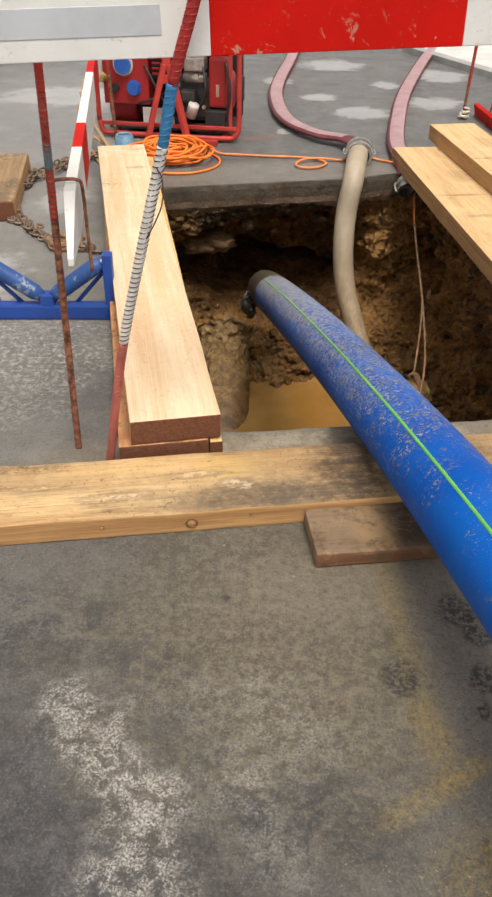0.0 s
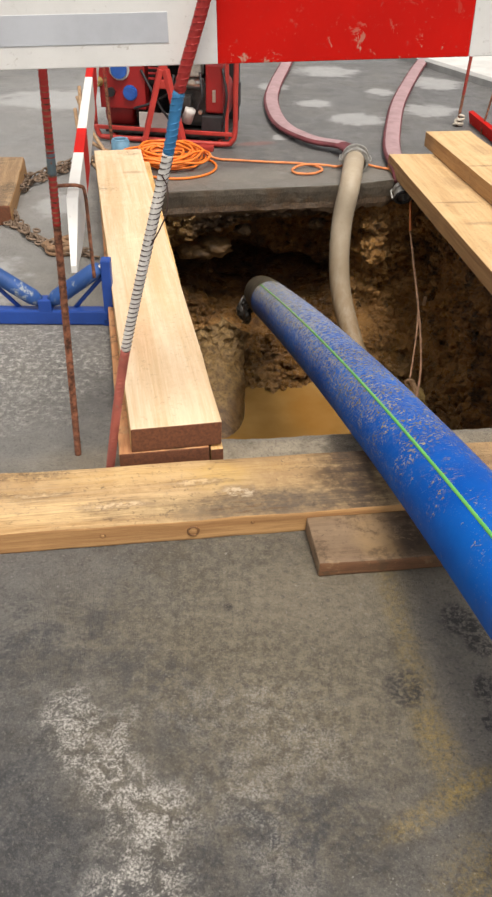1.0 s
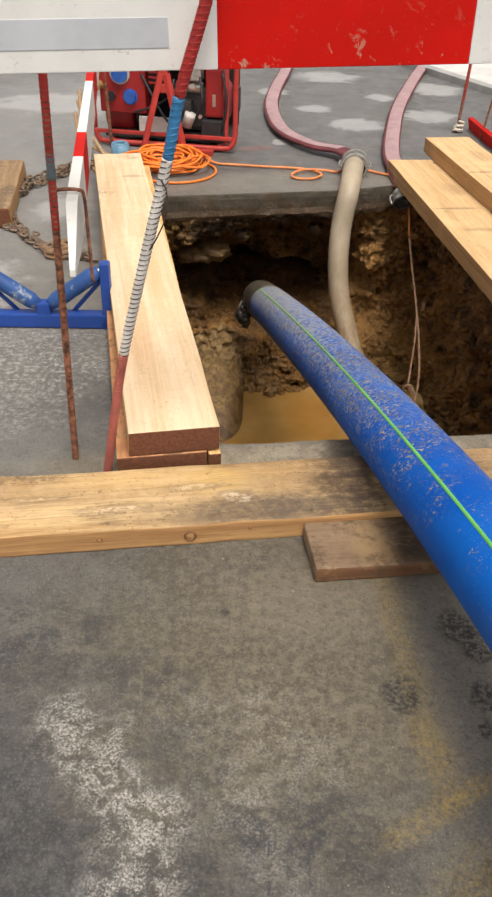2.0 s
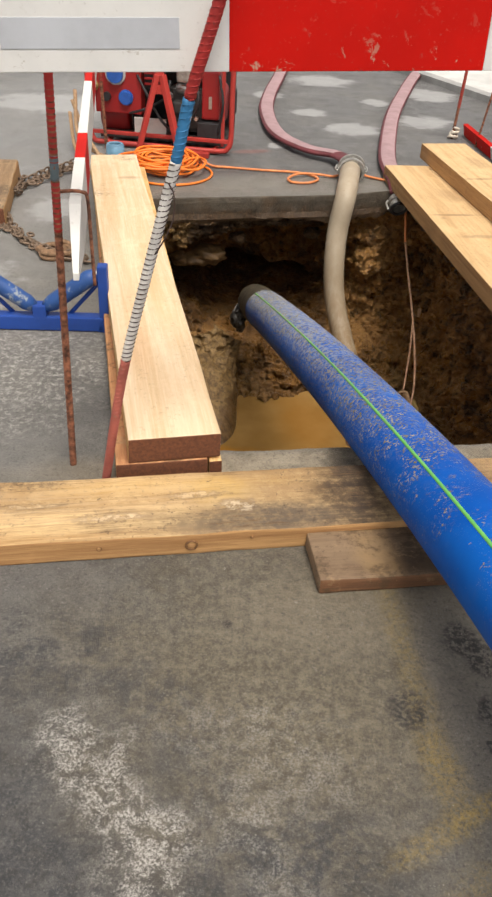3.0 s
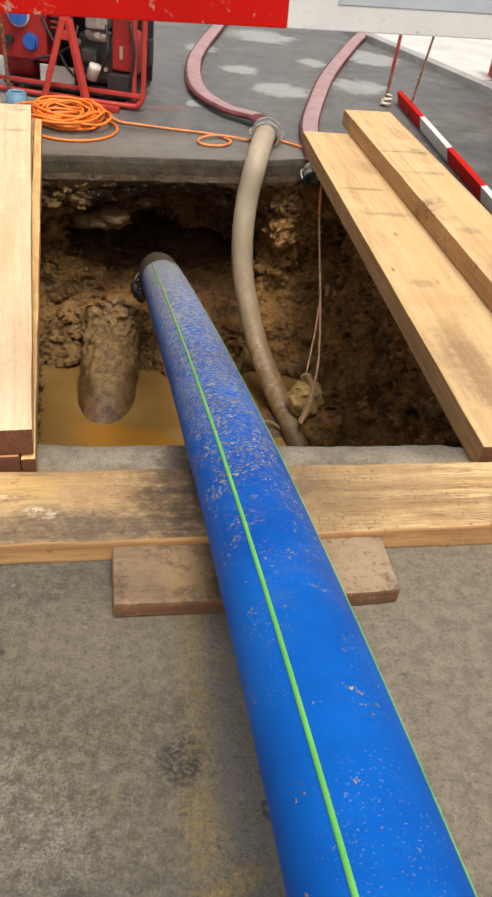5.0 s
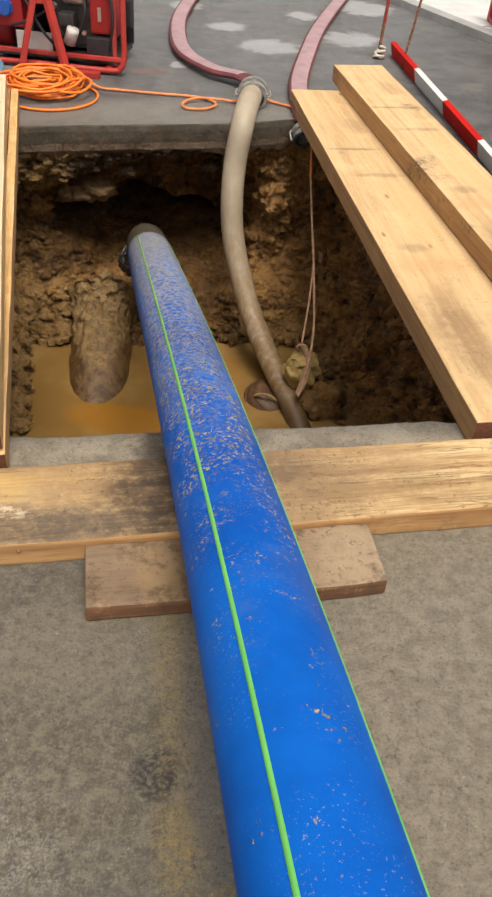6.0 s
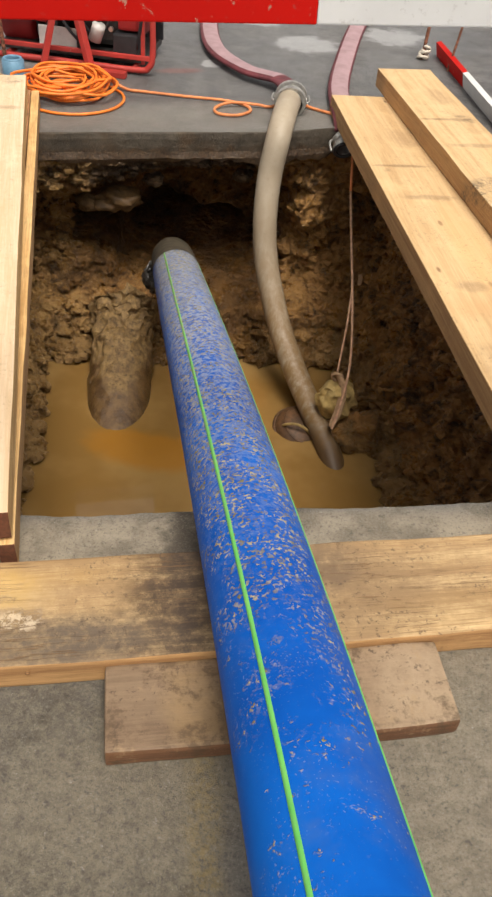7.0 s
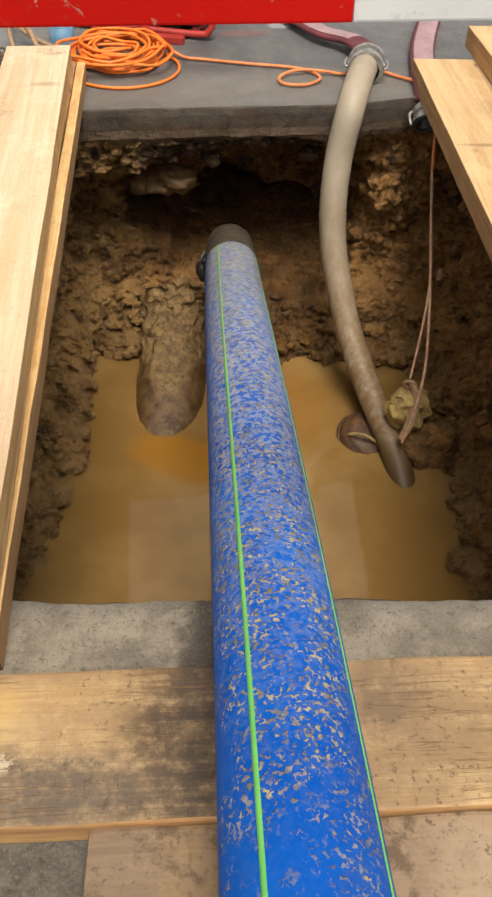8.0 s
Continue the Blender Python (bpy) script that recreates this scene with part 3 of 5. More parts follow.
def tube(line, radius, sides=10, caps=True, flat=1.0, bm=None, side=None, up=None):
    """A tube along a line; radius may be a function of the way 0..1; flat squeezes its height."""
    bm = bm or bmesh.new()
    rings, n = [], len(line)
    prev = None
    for i, p in enumerate(line):
        t = (line[min(i + 1, n - 1)] - line[max(i - 1, 0)]).normalized()
        if up:
            u = t.cross(Vector(up)).normalized()
        else:
            ref = prev if prev else (Vector((0, 0, 1)) if abs(t.z) < 0.9 else Vector((1, 0, 0)))
            u = (ref - t * ref.dot(t)).normalized()
            prev = u
        w = t.cross(u)
        r = radius(i / (n - 1)) if callable(radius) else radius
        rings.append([bm.verts.new(p + u * r * math.cos(a) + w * r * flat * math.sin(a)) for a in (2 * math.pi * k / sides for k in range(sides))])
    for a, b in zip(rings, rings[1:]):
        for k in range(sides):
            bm.faces.new((a[k], a[(k + 1) % sides], b[(k + 1) % sides], b[k]))
    if caps:
        bm.faces.new(rings[0])
        bm.faces.new(rings[-1])
    return bm


def rod(a, b, r, sides=10):
    return tube([Vector(a).lerp(Vector(b), k / 4) for k in range(5)], r, sides)


def merge(*bms):
    out = bmesh.new()
    for b in bms:
        me = bpy.data.meshes.new("joined")
        b.to_mesh(me)
        b.free()
        out.from_mesh(me)
        bpy.data.meshes.remove(me)
    return out


def ring_mesh(at, axis, outer, tube_r, major=20, minor=8):
    axis = Vector(axis).normalized()
    u = axis.orthogonal().normalized()
    w = axis.cross(u)
    bm = bmesh.new()
    rows = []
    for i in range(major):
        a = 2 * math.pi * i / major
        out = u * math.cos(a) + w * math.sin(a)
        rows.append([bm.verts.new(Vector(at) + out * (outer + tube_r * math.cos(b)) + axis * tube_r * math.sin(b)) for b in (2 * math.pi * k / minor for k in range(minor))])
    for i in range(major):
        a, b = rows[i], rows[(i + 1) % major]
        for k in range(minor):
            bm.faces.new((a[k], a[(k + 1) % minor], b[(k + 1) % minor], b[k]))
    return bm


# ---- ground and pit ----
def ragged(a, b, steps, amount, salt):
    a, b = Vector(a), Vector(b)
    side = Vector((-(b - a).y, (b - a).x)).normalized()
    out = []
    for k in range(steps):
        t = k / steps
        p = a.lerp(b, t)
        w = noise.noise(Vector((p.x * 4, p.y * 4, salt))) + 0.5 * noise.noise(Vector((p.x * 17, p.y * 17, salt)))
        out.append(p + side * w * amount * min(1, 8 * t, 8 * (1 - t)))
    return out


OUTLINE = (ragged((-0.34, 2.20), (1.27, 2.40), 130, 0.013, 1) + ragged((1.27, 2.40), (0.97, 4.925), 50, 0.02, 2)
           + ragged((0.97, 4.925), (0.51, 4.745), 20, 0.006, 3) + ragged((0.51, 4.745), (-0.62, 4.49), 50, 0.007, 4)
           + ragged((-0.62, 4.49), (-0.34, 2.20), 50, 0.02, 5))
SLAB = 0.145


def build_ground():
    bm = bmesh.new()
    inner = [bm.verts.new((p.x, p.y, 0)) for p in OUTLINE]
    far = 400.0
    outer = [bm.verts.new((x, y, 0)) for x, y in ((-far, -far), (far, -far), (far, far), (-far, far))]
    edges = [bm.edges.new((loop[k], loop[(k + 1) % len(loop)])) for loop in (inner, outer) for k in range(len(loop))]
    bmesh.ops.triangle_fill(bm, use_beauty=True, use_dissolve=False, edges=edges)
    part_top = part("ground", bm, CONCRETE, kind="structure")
    # broken edge of the slab
    bm = bmesh.new()
    last = [bm.verts.new((p.x, p.y, 0)) for p in OUTLINE]
    mid = Vector((0.3, 3.6))
    for depth, slip in ((0.006, -0.004), (0.03, -0.006), (0.06, -0.002), (0.09, 0.002), (0.12, -0.004), (SLAB, 0.006), (SLAB + 0.02, 0.10), (SLAB + 0.025, 0.75)):
        ring = []
        for p in OUTLINE:
            out = (p - mid).normalized()
            w = noise.noise(Vector((p.x * 11, p.y * 11, depth * 9)))
            drop = depth + (0.055 * noise.noise(Vector((p.x * 5, p.y * 5, 7))) + 0.022 * noise.noise(Vector((p.x * 19, p.y * 19, 9))) if depth >= SLAB else 0)
            q = p + out * (slip + (0.006 + 0.16 * max(0.0, depth - 0.06) * (1 if depth <= SLAB else 0)) * w)
            ring.append(bm.verts.new((q.x, q.y, -drop)))
        for k in range(len(ring)):
            j = (k + 1) % len(ring)
            bm.faces.new((last[k], last[j], ring[j], ring[k]))
        last = ring
    tagged(part("slab_edge", bm, CUT, kind="structure"), "muddy cut edge of the concrete slab", "slab edge")
    return part_top


tagged(build_ground(), "worn grey concrete yard with pale and ochre stains", "ground")

# corners of the pit at each depth: near left, near right, far right, far left
LEVELS = (
    (-0.07, (-0.36, 2.20), (1.30, 2.40), (1.03, 5.02), (-0.66, 4.60)),
    (-0.22, (-0.44, 2.19), (1.37, 2.39), (1.06, 5.04), (-0.70, 4.64)),
    (-0.40, (-0.53, 2.19), (1.42, 2.39), (1.09, 5.06), (-0.73, 4.82)),
    (-0.60, (-0.58, 2.20), (1.43, 2.39), (1.11, 5.06), (-0.72, 4.90)),
    (-0.80, (-0.60, 2.21), (1.42, 2.39), (1.10, 5.00), (-0.70, 4.78)),
    (-1.00, (-0.57, 2.23), (1.39, 2.39), (1.06, 4.88), (-0.65, 4.62)),
    (-1.15, (-0.48, 2.25), (1.33, 2.39), (1.00, 4.60), (-0.56, 4.44)),
    (-1.40, (-0.25, 2.40), (1.05, 2.60), (0.70, 4.10), (-0.30, 4.00)),
)


def pit_point(side, s, z):
    """A point of the bare pit wall: side 0 near, 1 right, 2 far, 3 left; s along it."""
    for lo, hi in zip(LEVELS[1:], LEVELS):
        if z >= lo[0] - 1e-6:
            break
    f = (hi[0] - z) / (hi[0] - lo[0])
    f = f * f * (3 - 2 * f)
    a = Vector(hi[1 + side]).lerp(Vector(lo[1 + side]), f)
    b = Vector(hi[1 + (side + 1) % 4]).lerp(Vector(lo[1 + (side + 1) % 4]), f)
    p = a.lerp(b, s)
    return Vector((p.x, p.y, z))


def swell(v, c, r):
    d = sum(((v[k] - c[k]) / r[k]) ** 2 for k in range(3))
    return math.exp(-d)


def earth_point(side, s, z):
    """A point of the crumbled pit wall, with its hollows, banks and clods."""
    p = pit_point(side, s, z)
    out = (p - Vector((0.3, 3.5, z))).normalized()
    push = 0.0
    # undercut far wall, a burrow in it, and the mouth of the old pipe
    push += 0.95 * min(1.0, 2.4 * swell(p, (-0.285, 4.85, -0.625), (0.10, 0.6, 0.048)))
    push += 0.46 * swell(p, (0.20, 4.95, -0.45), (0.34, 0.5, 0.20))
    push += 0.85 * swell(p, (0.25, 4.95, -0.745), (0.27, 0.5, 0.085))
    push += 0.80 * swell(p, (0.0, 4.90, -0.75), (0.13, 0.5, 0.14))
    # standing columns and slumped banks
    push -= 0.20 * swell(p, (0.80, 5.0, -0.42), (0.15, 0.5, 0.26))
    push -= 0.13 * swell(p, (-0.60, 4.6, -0.45), (0.13, 0.4, 0.16))
    push -= 0.18 * swell(p, (0.86, 4.9, -1.0), (0.3, 0.4, 0.16))
    push -= 0.22 * swell(p, (0.35, 4.9, -1.02), (0.3, 0.4, 0.12))
    push -= 0.16 * swell(p, (-0.52, 4.3, -1.0), (0.3, 0.4, 0.13))
    push -= 0.08 * swell(p, (-0.5, 3.5, -1.16), (0.3, 0.9, 0.14))
    push -= 0.06 * swell(p, (1.2, 3.4, -1.14), (0.3, 0.8, 0.16))
    slick = max(swell(p, (0.24, 4.9, -0.86), (0.25, 0.6, 0.11)), swell(p, (-0.28, 4.9, -0.77), (0.22, 0.6, 0.07)))
    lump = noise.fractal(p * 2.6, 0.9, 2.1, 3) * 0.085
    clod = (0.5 - min(noise.voronoi(p * 7)[0][0] * 1.3, 1.0)) * 0.10
    crumb = (0.5 - min(noise.voronoi(p * 21)[0][0] * 1.2, 1.0)) * 0.046 + noise.fractal(p * 34, 0.7, 2.1, 3) * 0.014
    ledge = 0.030 * noise.noise(Vector((p.x * 1.6, p.y * 1.6, z * 19))) + 0.018 * noise.noise(Vector((p.x * 3, p.y * 3, z * 42)))
    amount = (1.0 if z > -1.2 else 0.3) * (1 - 0.8 * slick) * (0.6 if side == 0 else 1.0)
    edge = min(1.0, (-0.07 - z) / 0.10)
    q = p + out * push - out * (lump * (1 - 0.5 * slick) + (clod + crumb + ledge) * amount) * edge
    return q + noise.noise_vector(p * 14) * 0.018 * edge, -out


def build_pit():
    bm = bmesh.new()
    per, depth = (60, 170, 190, 170), 128
    rows = [[bm.verts.new(earth_point(side, k / per[side], -0.07 - 1.31 * j / depth)[0]) for side in range(4) for k in range(per[side])] for j in range(depth + 1)]
    n = len(rows[0])
    for a, b in zip(rows, rows[1:]):
        for k in range(n):
            bm.faces.new((a[k], a[(k + 1) % n], b[(k + 1) % n], b[k]))
    bm.faces.new(rows[-1])
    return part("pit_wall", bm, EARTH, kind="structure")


tagged(build_pit(), "crumbling brown earth sides of the dug pit", "earth wall")

bm = bmesh.new()
bm.faces.new([bm.verts.new((x, y, -1.15)) for x, y in ((-0.9, 2.0), (1.6, 2.0), (1.4, 5.1), (-0.9, 5.1))])
tagged(part("water", bm, WATER, kind="structure"), "still ochre muddy water standing in the pit", "water")


# ---- blue pipe ----
def pipe_axis(y):
    u = y - 2.5
    return Vector((0.3981 - 0.1581 * u - 0.0007 * u * u + 0.0021 * u ** 3, y, 0.0407 - 0.2556 * u - 0.0211 * u * u + 0.0004 * u ** 3))


PIPE_R = 0.104


def pipe_strip(angle, width, ya, yb, lift):
    """A painted stripe on the pipe, at an angle from its top."""
    bm = bmesh.new()
    last = None
    for k in range(91):
        y = ya + (yb - ya) * k / 90
        p, t = pipe_axis(y), (pipe_axis(y + 0.02) - pipe_axis(y - 0.02)).normalized()
        u = t.cross(Vector((0, 0, 1))).normalized()
        w = u.cross(t)
        row = []
        for da, r in ((-1, PIPE_R - 0.002), (-0.8, PIPE_R + lift), (0, PIPE_R + lift * 1.3), (0.8, PIPE_R + lift), (1, PIPE_R - 0.002)):
            a = radians(angle) + da * width / PIPE_R / 2
            row.append(bm.verts.new(p + (w * math.cos(a) + u * math.sin(a)) * r))
        if last:
            for i in range(4):
                bm.faces.new((last[i], last[i + 1], row[i + 1], row[i]))
        last = row
    return bm


def build_pipe():
    pipe = empty("blue_pipe", Matrix(), "thick blue plastic pipe with green stripes, flecked with mud", "pipe")
    line = [pipe_axis(-1.6 + 5.80 * k / 120) for k in range(121)]
    outer = tube(line, PIPE_R, 48, caps=False, up=(0, 0, 1))
    inner = tube(line, PIPE_R - 0.012, 48, caps=False, up=(0, 0, 1))
    part("body", merge(outer, inner), BLUE_PE, pipe, smooth=True)
    part("stripe", pipe_strip(-32, 0.009, -1.6, 4.18, 0.0012), STRIPE, pipe, "thin green line", smooth=True)
    part("stripe", pipe_strip(62, 0.006, -1.6, 4.18, 0.0012), STRIPE, pipe, "thin green line", smooth=True)
    collar = [pipe_axis(4.17 + 0.36 * k / 16) for k in range(17)]
    part("sleeve", tube(collar, lambda s: PIPE_R + 0.002 + 0.0008 * math.sin(s * 30) - 0.006 * s, 40, caps=False, up=(0, 0, 1)), SLEEVE, pipe, "grey mud-caked sleeve", smooth=True)


build_pipe()


# ---- planks ----
def lay(a, b, z):
    """The pose of a plank whose long axis runs over the ground from a to b, and its length."""
    a, b = Vector(a), Vector(b)
    d = b - a
    mid = (a + b) / 2
    return Matrix.Translation((mid.x, mid.y, z)) @ Matrix.Rotation(math.atan2(d.y, d.x) - math.pi / 2, 4, "Z"), d.length


def plank(name, a, b, width, thick, z, label, group="", material=None, bevel=0.004, category="plank", rough=0.0025):
    m, length = lay(a, b, z + thick / 2)
    bm = box(width, length, thick, bevel=bevel, rough=rough, cuts=14)
    bm.normal_update()
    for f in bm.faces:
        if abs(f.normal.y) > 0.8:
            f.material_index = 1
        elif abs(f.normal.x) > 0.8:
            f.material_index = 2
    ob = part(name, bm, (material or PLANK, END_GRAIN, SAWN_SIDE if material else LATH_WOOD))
    ob.matrix_world = m
    return tagged(ob, label, category, group)


def edged(bm):
    """Give the long narrow sides the second material."""
    bm.normal_update()
    for f in bm.faces:
        if abs(f.normal.y) > 0.8:
            f.material_index = 1
    return bm


def front_board():
    m = Matrix.Translation((0.25, 1.842 + 0.1255, 0.032)) @ Matrix.Rotation(math.atan(0.165), 4, "Z")
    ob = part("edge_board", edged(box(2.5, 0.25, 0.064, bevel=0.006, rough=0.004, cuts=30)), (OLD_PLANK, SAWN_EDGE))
    ob.matrix_world = m
    tagged(ob, "long weathered yellow board at the pit's near edge", "board")
    for x, z, size in ((-0.351, -0.002, 0.0135), (-0.575, 0.004, 0.006), (-0.20, 0.012, 0.004)):
        bm = ring_mesh((x, -0.1262, z), (0, 1, 0), size, size * 0.22, 16, 6)
        knot = part("knot", bm, KNOT, ob, "dark rimmed knot in the wood", smooth=True)
        bm = tube([Vector((x, -0.122, z)), Vector((x, -0.1255, z)), Vector((x, -0.1275, z))], lambda s: size * (0.95 if s < 0.8 else 0.6), 14)
        part("heart", bm, SAWN_EDGE, knot, smooth=True)


front_board()
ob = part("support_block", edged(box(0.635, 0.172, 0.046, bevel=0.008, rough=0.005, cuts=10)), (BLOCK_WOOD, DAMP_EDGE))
ob.matrix_world = Matrix.Translation((0.532, 1.800, 0.023)) @ Matrix.Rotation(math.atan(0.162), 4, "Z")
tagged(ob, "short damp brown wooden block under the blue pipe", "wood block")

plank("plank", (-0.175, 2.065), (-0.715, 4.80), 0.25, 0.076, 0.0, "reddish sawn plank lying beneath another beside the pit", "planks by the pit", RED_PLANK)
plank("lath", (-0.032, 2.09), (-0.575, 4.84), 0.035, 0.07, 0.0, "narrow amber sawn lath beside the lower plank", "", LATH_WOOD, category="lath")
plank("plank", (-0.142, 2.075), (-0.715, 4.745), 0.25, 0.077, 0.078, "pale yellow sawn plank on top of the stack", "planks by the pit")
plank("plank", (0.968, 5.10), (1.315, 2.30), 0.325, 0.083, 0.002, "tan plank with dark smudges lying beside the pit", "planks by the pit", TAN_PLANK)
plank("plank", (1.172, 5.29), (1.555, 2.80), 0.27, 0.083, 0.088, "raised tan plank overlapping the one beside it", "planks by the pit", TAN_PLANK)


# ---- barrier board in front ----
def barrier():
    ang = math.atan2(0.065, 0.497)
    m = Matrix.Translation((-0.026, 1.975, 1.073)) @ Matrix.Rotation(ang, 4, "Z") @ Matrix.Rotation(-math.atan(0.03), 4, "Y")
    thing = empty("barrier_board", m, "red and white striped barrier board with scuffed paint", "barrier")
    step, high, thick = 0.5, 0.20, 0.024
    for k in range(-2, 3):
        part("red_field" if k % 2 == 0 else "white_field", box(step, thick, high, ((k + 0.5) * step, 0, high / 2), 0.002), RED_BOARD if k % 2 == 0 else WHITE_BOARD, thing)
    # plain grey bars in place of the print on the white fields
    part("label_strip", box(0.325, 0.0016, 0.052, (-0.255, -thick / 2 - 0.0005, 0.066), 0.0008), GREY_PRINT, thing, "plain grey printed bar")
    part("label_strip", box(0.325, 0.0016, 0.052, (0.745, -thick / 2 - 0.0005, 0.066), 0.0008), GREY_PRINT, thing, "plain grey printed bar")


barrier()

# ---- more materials ----
RUST = plain("rusty_steel", (0.21, 0.085, 0.048), 0.85, 0.2, 0.75, 55)
ROD_RED = paint("red_rod_paint", (0.40, 0.022, 0.018), (0.10, 0.035, 0.025), 0.8, 0.6, 40)
FADED_RED = paint("faded_red_rod_paint", (0.46, 0.125, 0.095), (0.30, 0.14, 0.10), 1.2, 0.7, 50)
ROD_WHITE = paint("white_rod_paint", (0.80, 0.77, 0.72), (0.30, 0.18, 0.14), 0.6, 0.6, 40)
ROD_BLUE = paint("blue_rod_paint", (0.03, 0.20, 0.42), (0.12, 0.09, 0.08), 0.6, 0.6, 40)
GREY_BLUE = paint("worn_blue_grey_paint", (0.13, 0.18, 0.20), (0.20, 0.08, 0.05), 1.2, 0.7, 60)
RIB_DARK = plain("dark_rust", (0.055, 0.03, 0.025), 0.9, 0.1, 0.4, 60)
STEEL = plain("dull_steel", (0.42, 0.41, 0.38), 0.42, 0.7, 0.3, 40)
CHAIN = plain("rusty_chain", (0.19, 0.135, 0.095), 0.7, 0.4, 0.5, 30)
PALE_CORD = plain("pale_cord", (0.58, 0.52, 0.43), 0.9, 0, 0.2, 60)
ROPE = plain("tan_rope", (0.36, 0.23, 0.13), 0.9, 0, 0.3, 80)
PINK_ROPE = plain("faded_red_rope", (0.50, 0.29, 0.18), 0.8, 0, 0.25, 50)


def hose_rubber():
    """Pale ribbed hose, browner with mud towards the water."""
    m = Nodes("muddy_suction_hose")
    axes = m.node("ShaderNodeSeparateXYZ")
    m.plug(axes.inputs[0], m.where)
    c = m.mix(m.span(m.noise(6, 5), 0.3, 0.7), (0.33, 0.275, 0.20), (0.41, 0.35, 0.265))
    streak = m.noise(1.0, 6, 0.7, m.stretch((30, 30, 4)))
    low = m.span(axes.outputs["Z"], -0.15, -1.0, 0.15, 1.0)
    c = m.mix(m.mul(m.span(streak, 0.2, 0.6), low), c, (0.20, 0.118, 0.045))
    c = m.mix(m.span(m.math("ADD", axes.outputs["Z"], m.mul(streak, 0.1)), -0.96, -1.08), c, (0.09, 0.05, 0.02))
    c = m.mix(m.mul(m.span(m.noise(60, 5, 0.7), 0.56, 0.72), 0.2), c, (0.12, 0.085, 0.045))
    return m.done(c, 0.55, m.bump(m.noise(80, 5), 0.001, 0.4))


HOSE = hose_rubber()
FIRE_HOSE = plain("dark_red_canvas", (0.13, 0.028, 0.034), 0.75, 0, 0.3, 14)
PINK_CANVAS = plain("pale_pink_canvas", (0.33, 0.215, 0.225), 0.85, 0, 0.14, 14)
ORANGE = plain("orange_cable", (0.80, 0.20, 0.025), 0.5, 0, 0.15, 30)
LEAD = plain("faded_orange_cable", (0.66, 0.22, 0.075), 0.6, 0, 0.2, 20)
GEN_RED = paint("red_machine_paint", (0.33, 0.014, 0.014), (0.18, 0.05, 0.04), 0.5, 0.45, 14)
FRAME_RED = paint("worn_red_frame", (0.47, 0.042, 0.032), (0.34, 0.15, 0.11), 0.7, 0.5, 18)
BLACK = plain("black_plastic", (0.018, 0.018, 0.02), 0.5, 0, 0.3, 30)
DARK = plain("oily_cast_metal", (0.055, 0.052, 0.05), 0.5, 0.5, 0.4, 25)
CHROME = plain("bright_metal", (0.60, 0.60, 0.58), 0.3, 0.9, 0.15, 30)
SOCKET = plain("blue_socket_plastic", (0.02, 0.095, 0.38), 0.4, 0, 0.15, 30)
PALE = plain("pale_sheet", (0.50, 0.48, 0.45), 0.6, 0, 0.15, 12)
STAND_BLUE = paint("blue_stand_paint", (0.010, 0.060, 0.31), (0.30, 0.30, 0.32), 0.6, 0.5, 20)
ROLLER_BLUE = paint("scuffed_blue_roller", (0.02, 0.085, 0.29), (0.27, 0.31, 0.33), 1.25, 0.5, 22)
PAVING = plain("pale_paving", (0.52, 0.52, 0.50), 0.8, 0, 0.12, 3)
KERB = plain("grey_kerb", (0.30, 0.30, 0.29), 0.8, 0, 0.15, 6)
BROWN = plain("brown_soil", (0.22, 0.15, 0.09), 0.9, 0, 0.3, 5)
STONE = plain("muddy_stone", (0.12, 0.068, 0.026), 0.6, 0, 0.5, 24)


def caked_clay():
    """Wet brown clay pipe, crusted with yellow mud over its broken top."""
    m = Nodes("mud_caked_clay_pipe")
    mid, fine = m.noise(14, 7, 0.7), m.noise(60, 5, 0.75)
    axes = m.node("ShaderNodeSeparateXYZ")
    m.plug(axes.inputs[0], m.where)
    streak = m.noise(1.0, 6, 0.7, m.stretch((26, 26, 3)))
    wet = m.mix(m.span(streak, 0.36, 0.64), (0.070, 0.037, 0.014), (0.165, 0.095, 0.036))
    crust = m.mix(m.span(m.noise(26, 7, 0.75), 0.36, 0.64), (0.105, 0.060, 0.021), (0.26, 0.162, 0.060))
    crust = m.mix(m.mul(m.span(fine, 0.48, 0.36), 0.7), crust, (0.03, 0.018, 0.008))
    tide = m.span(m.math("ADD", axes.outputs["Z"], m.mul(m.math("SUBTRACT", m.noise(5, 4, 0.55), 0.5), 0.5)), -1.06, -0.99)
    c = m.mix(tide, wet, crust)
    return m.done(c, m.mix(tide, (0.28, 0.28, 0.28), (0.65, 0.65, 0.65)), m.bump(m.math("ADD", mid, m.mul(fine, 0.5)), 0.012, 0.9))


STUMP = caked_clay()
PUMP = plain("mud_brown_metal", (0.10, 0.048, 0.019), 0.6, 0, 0.45, 25)
CANVAS = plain("muddy_canvas", (0.36, 0.25, 0.09), 0.85, 0, 0.35, 24)


# ---- pavement at the back ----
def slab(name, corners, top, material, label, category):
    bm = bmesh.new()
    hi = [bm.verts.new((x, y, top)) for x, y in corners]
    lo = [bm.verts.new((x, y, -0.01)) for x, y in corners]
    bm.faces.new(hi)
    for k in range(len(corners)):
        j = (k + 1) % len(corners)
        bm.faces.new((hi[k], hi[j], lo[j], lo[k]))
    return tagged(part(name, bm, material, kind="structure"), label, category)


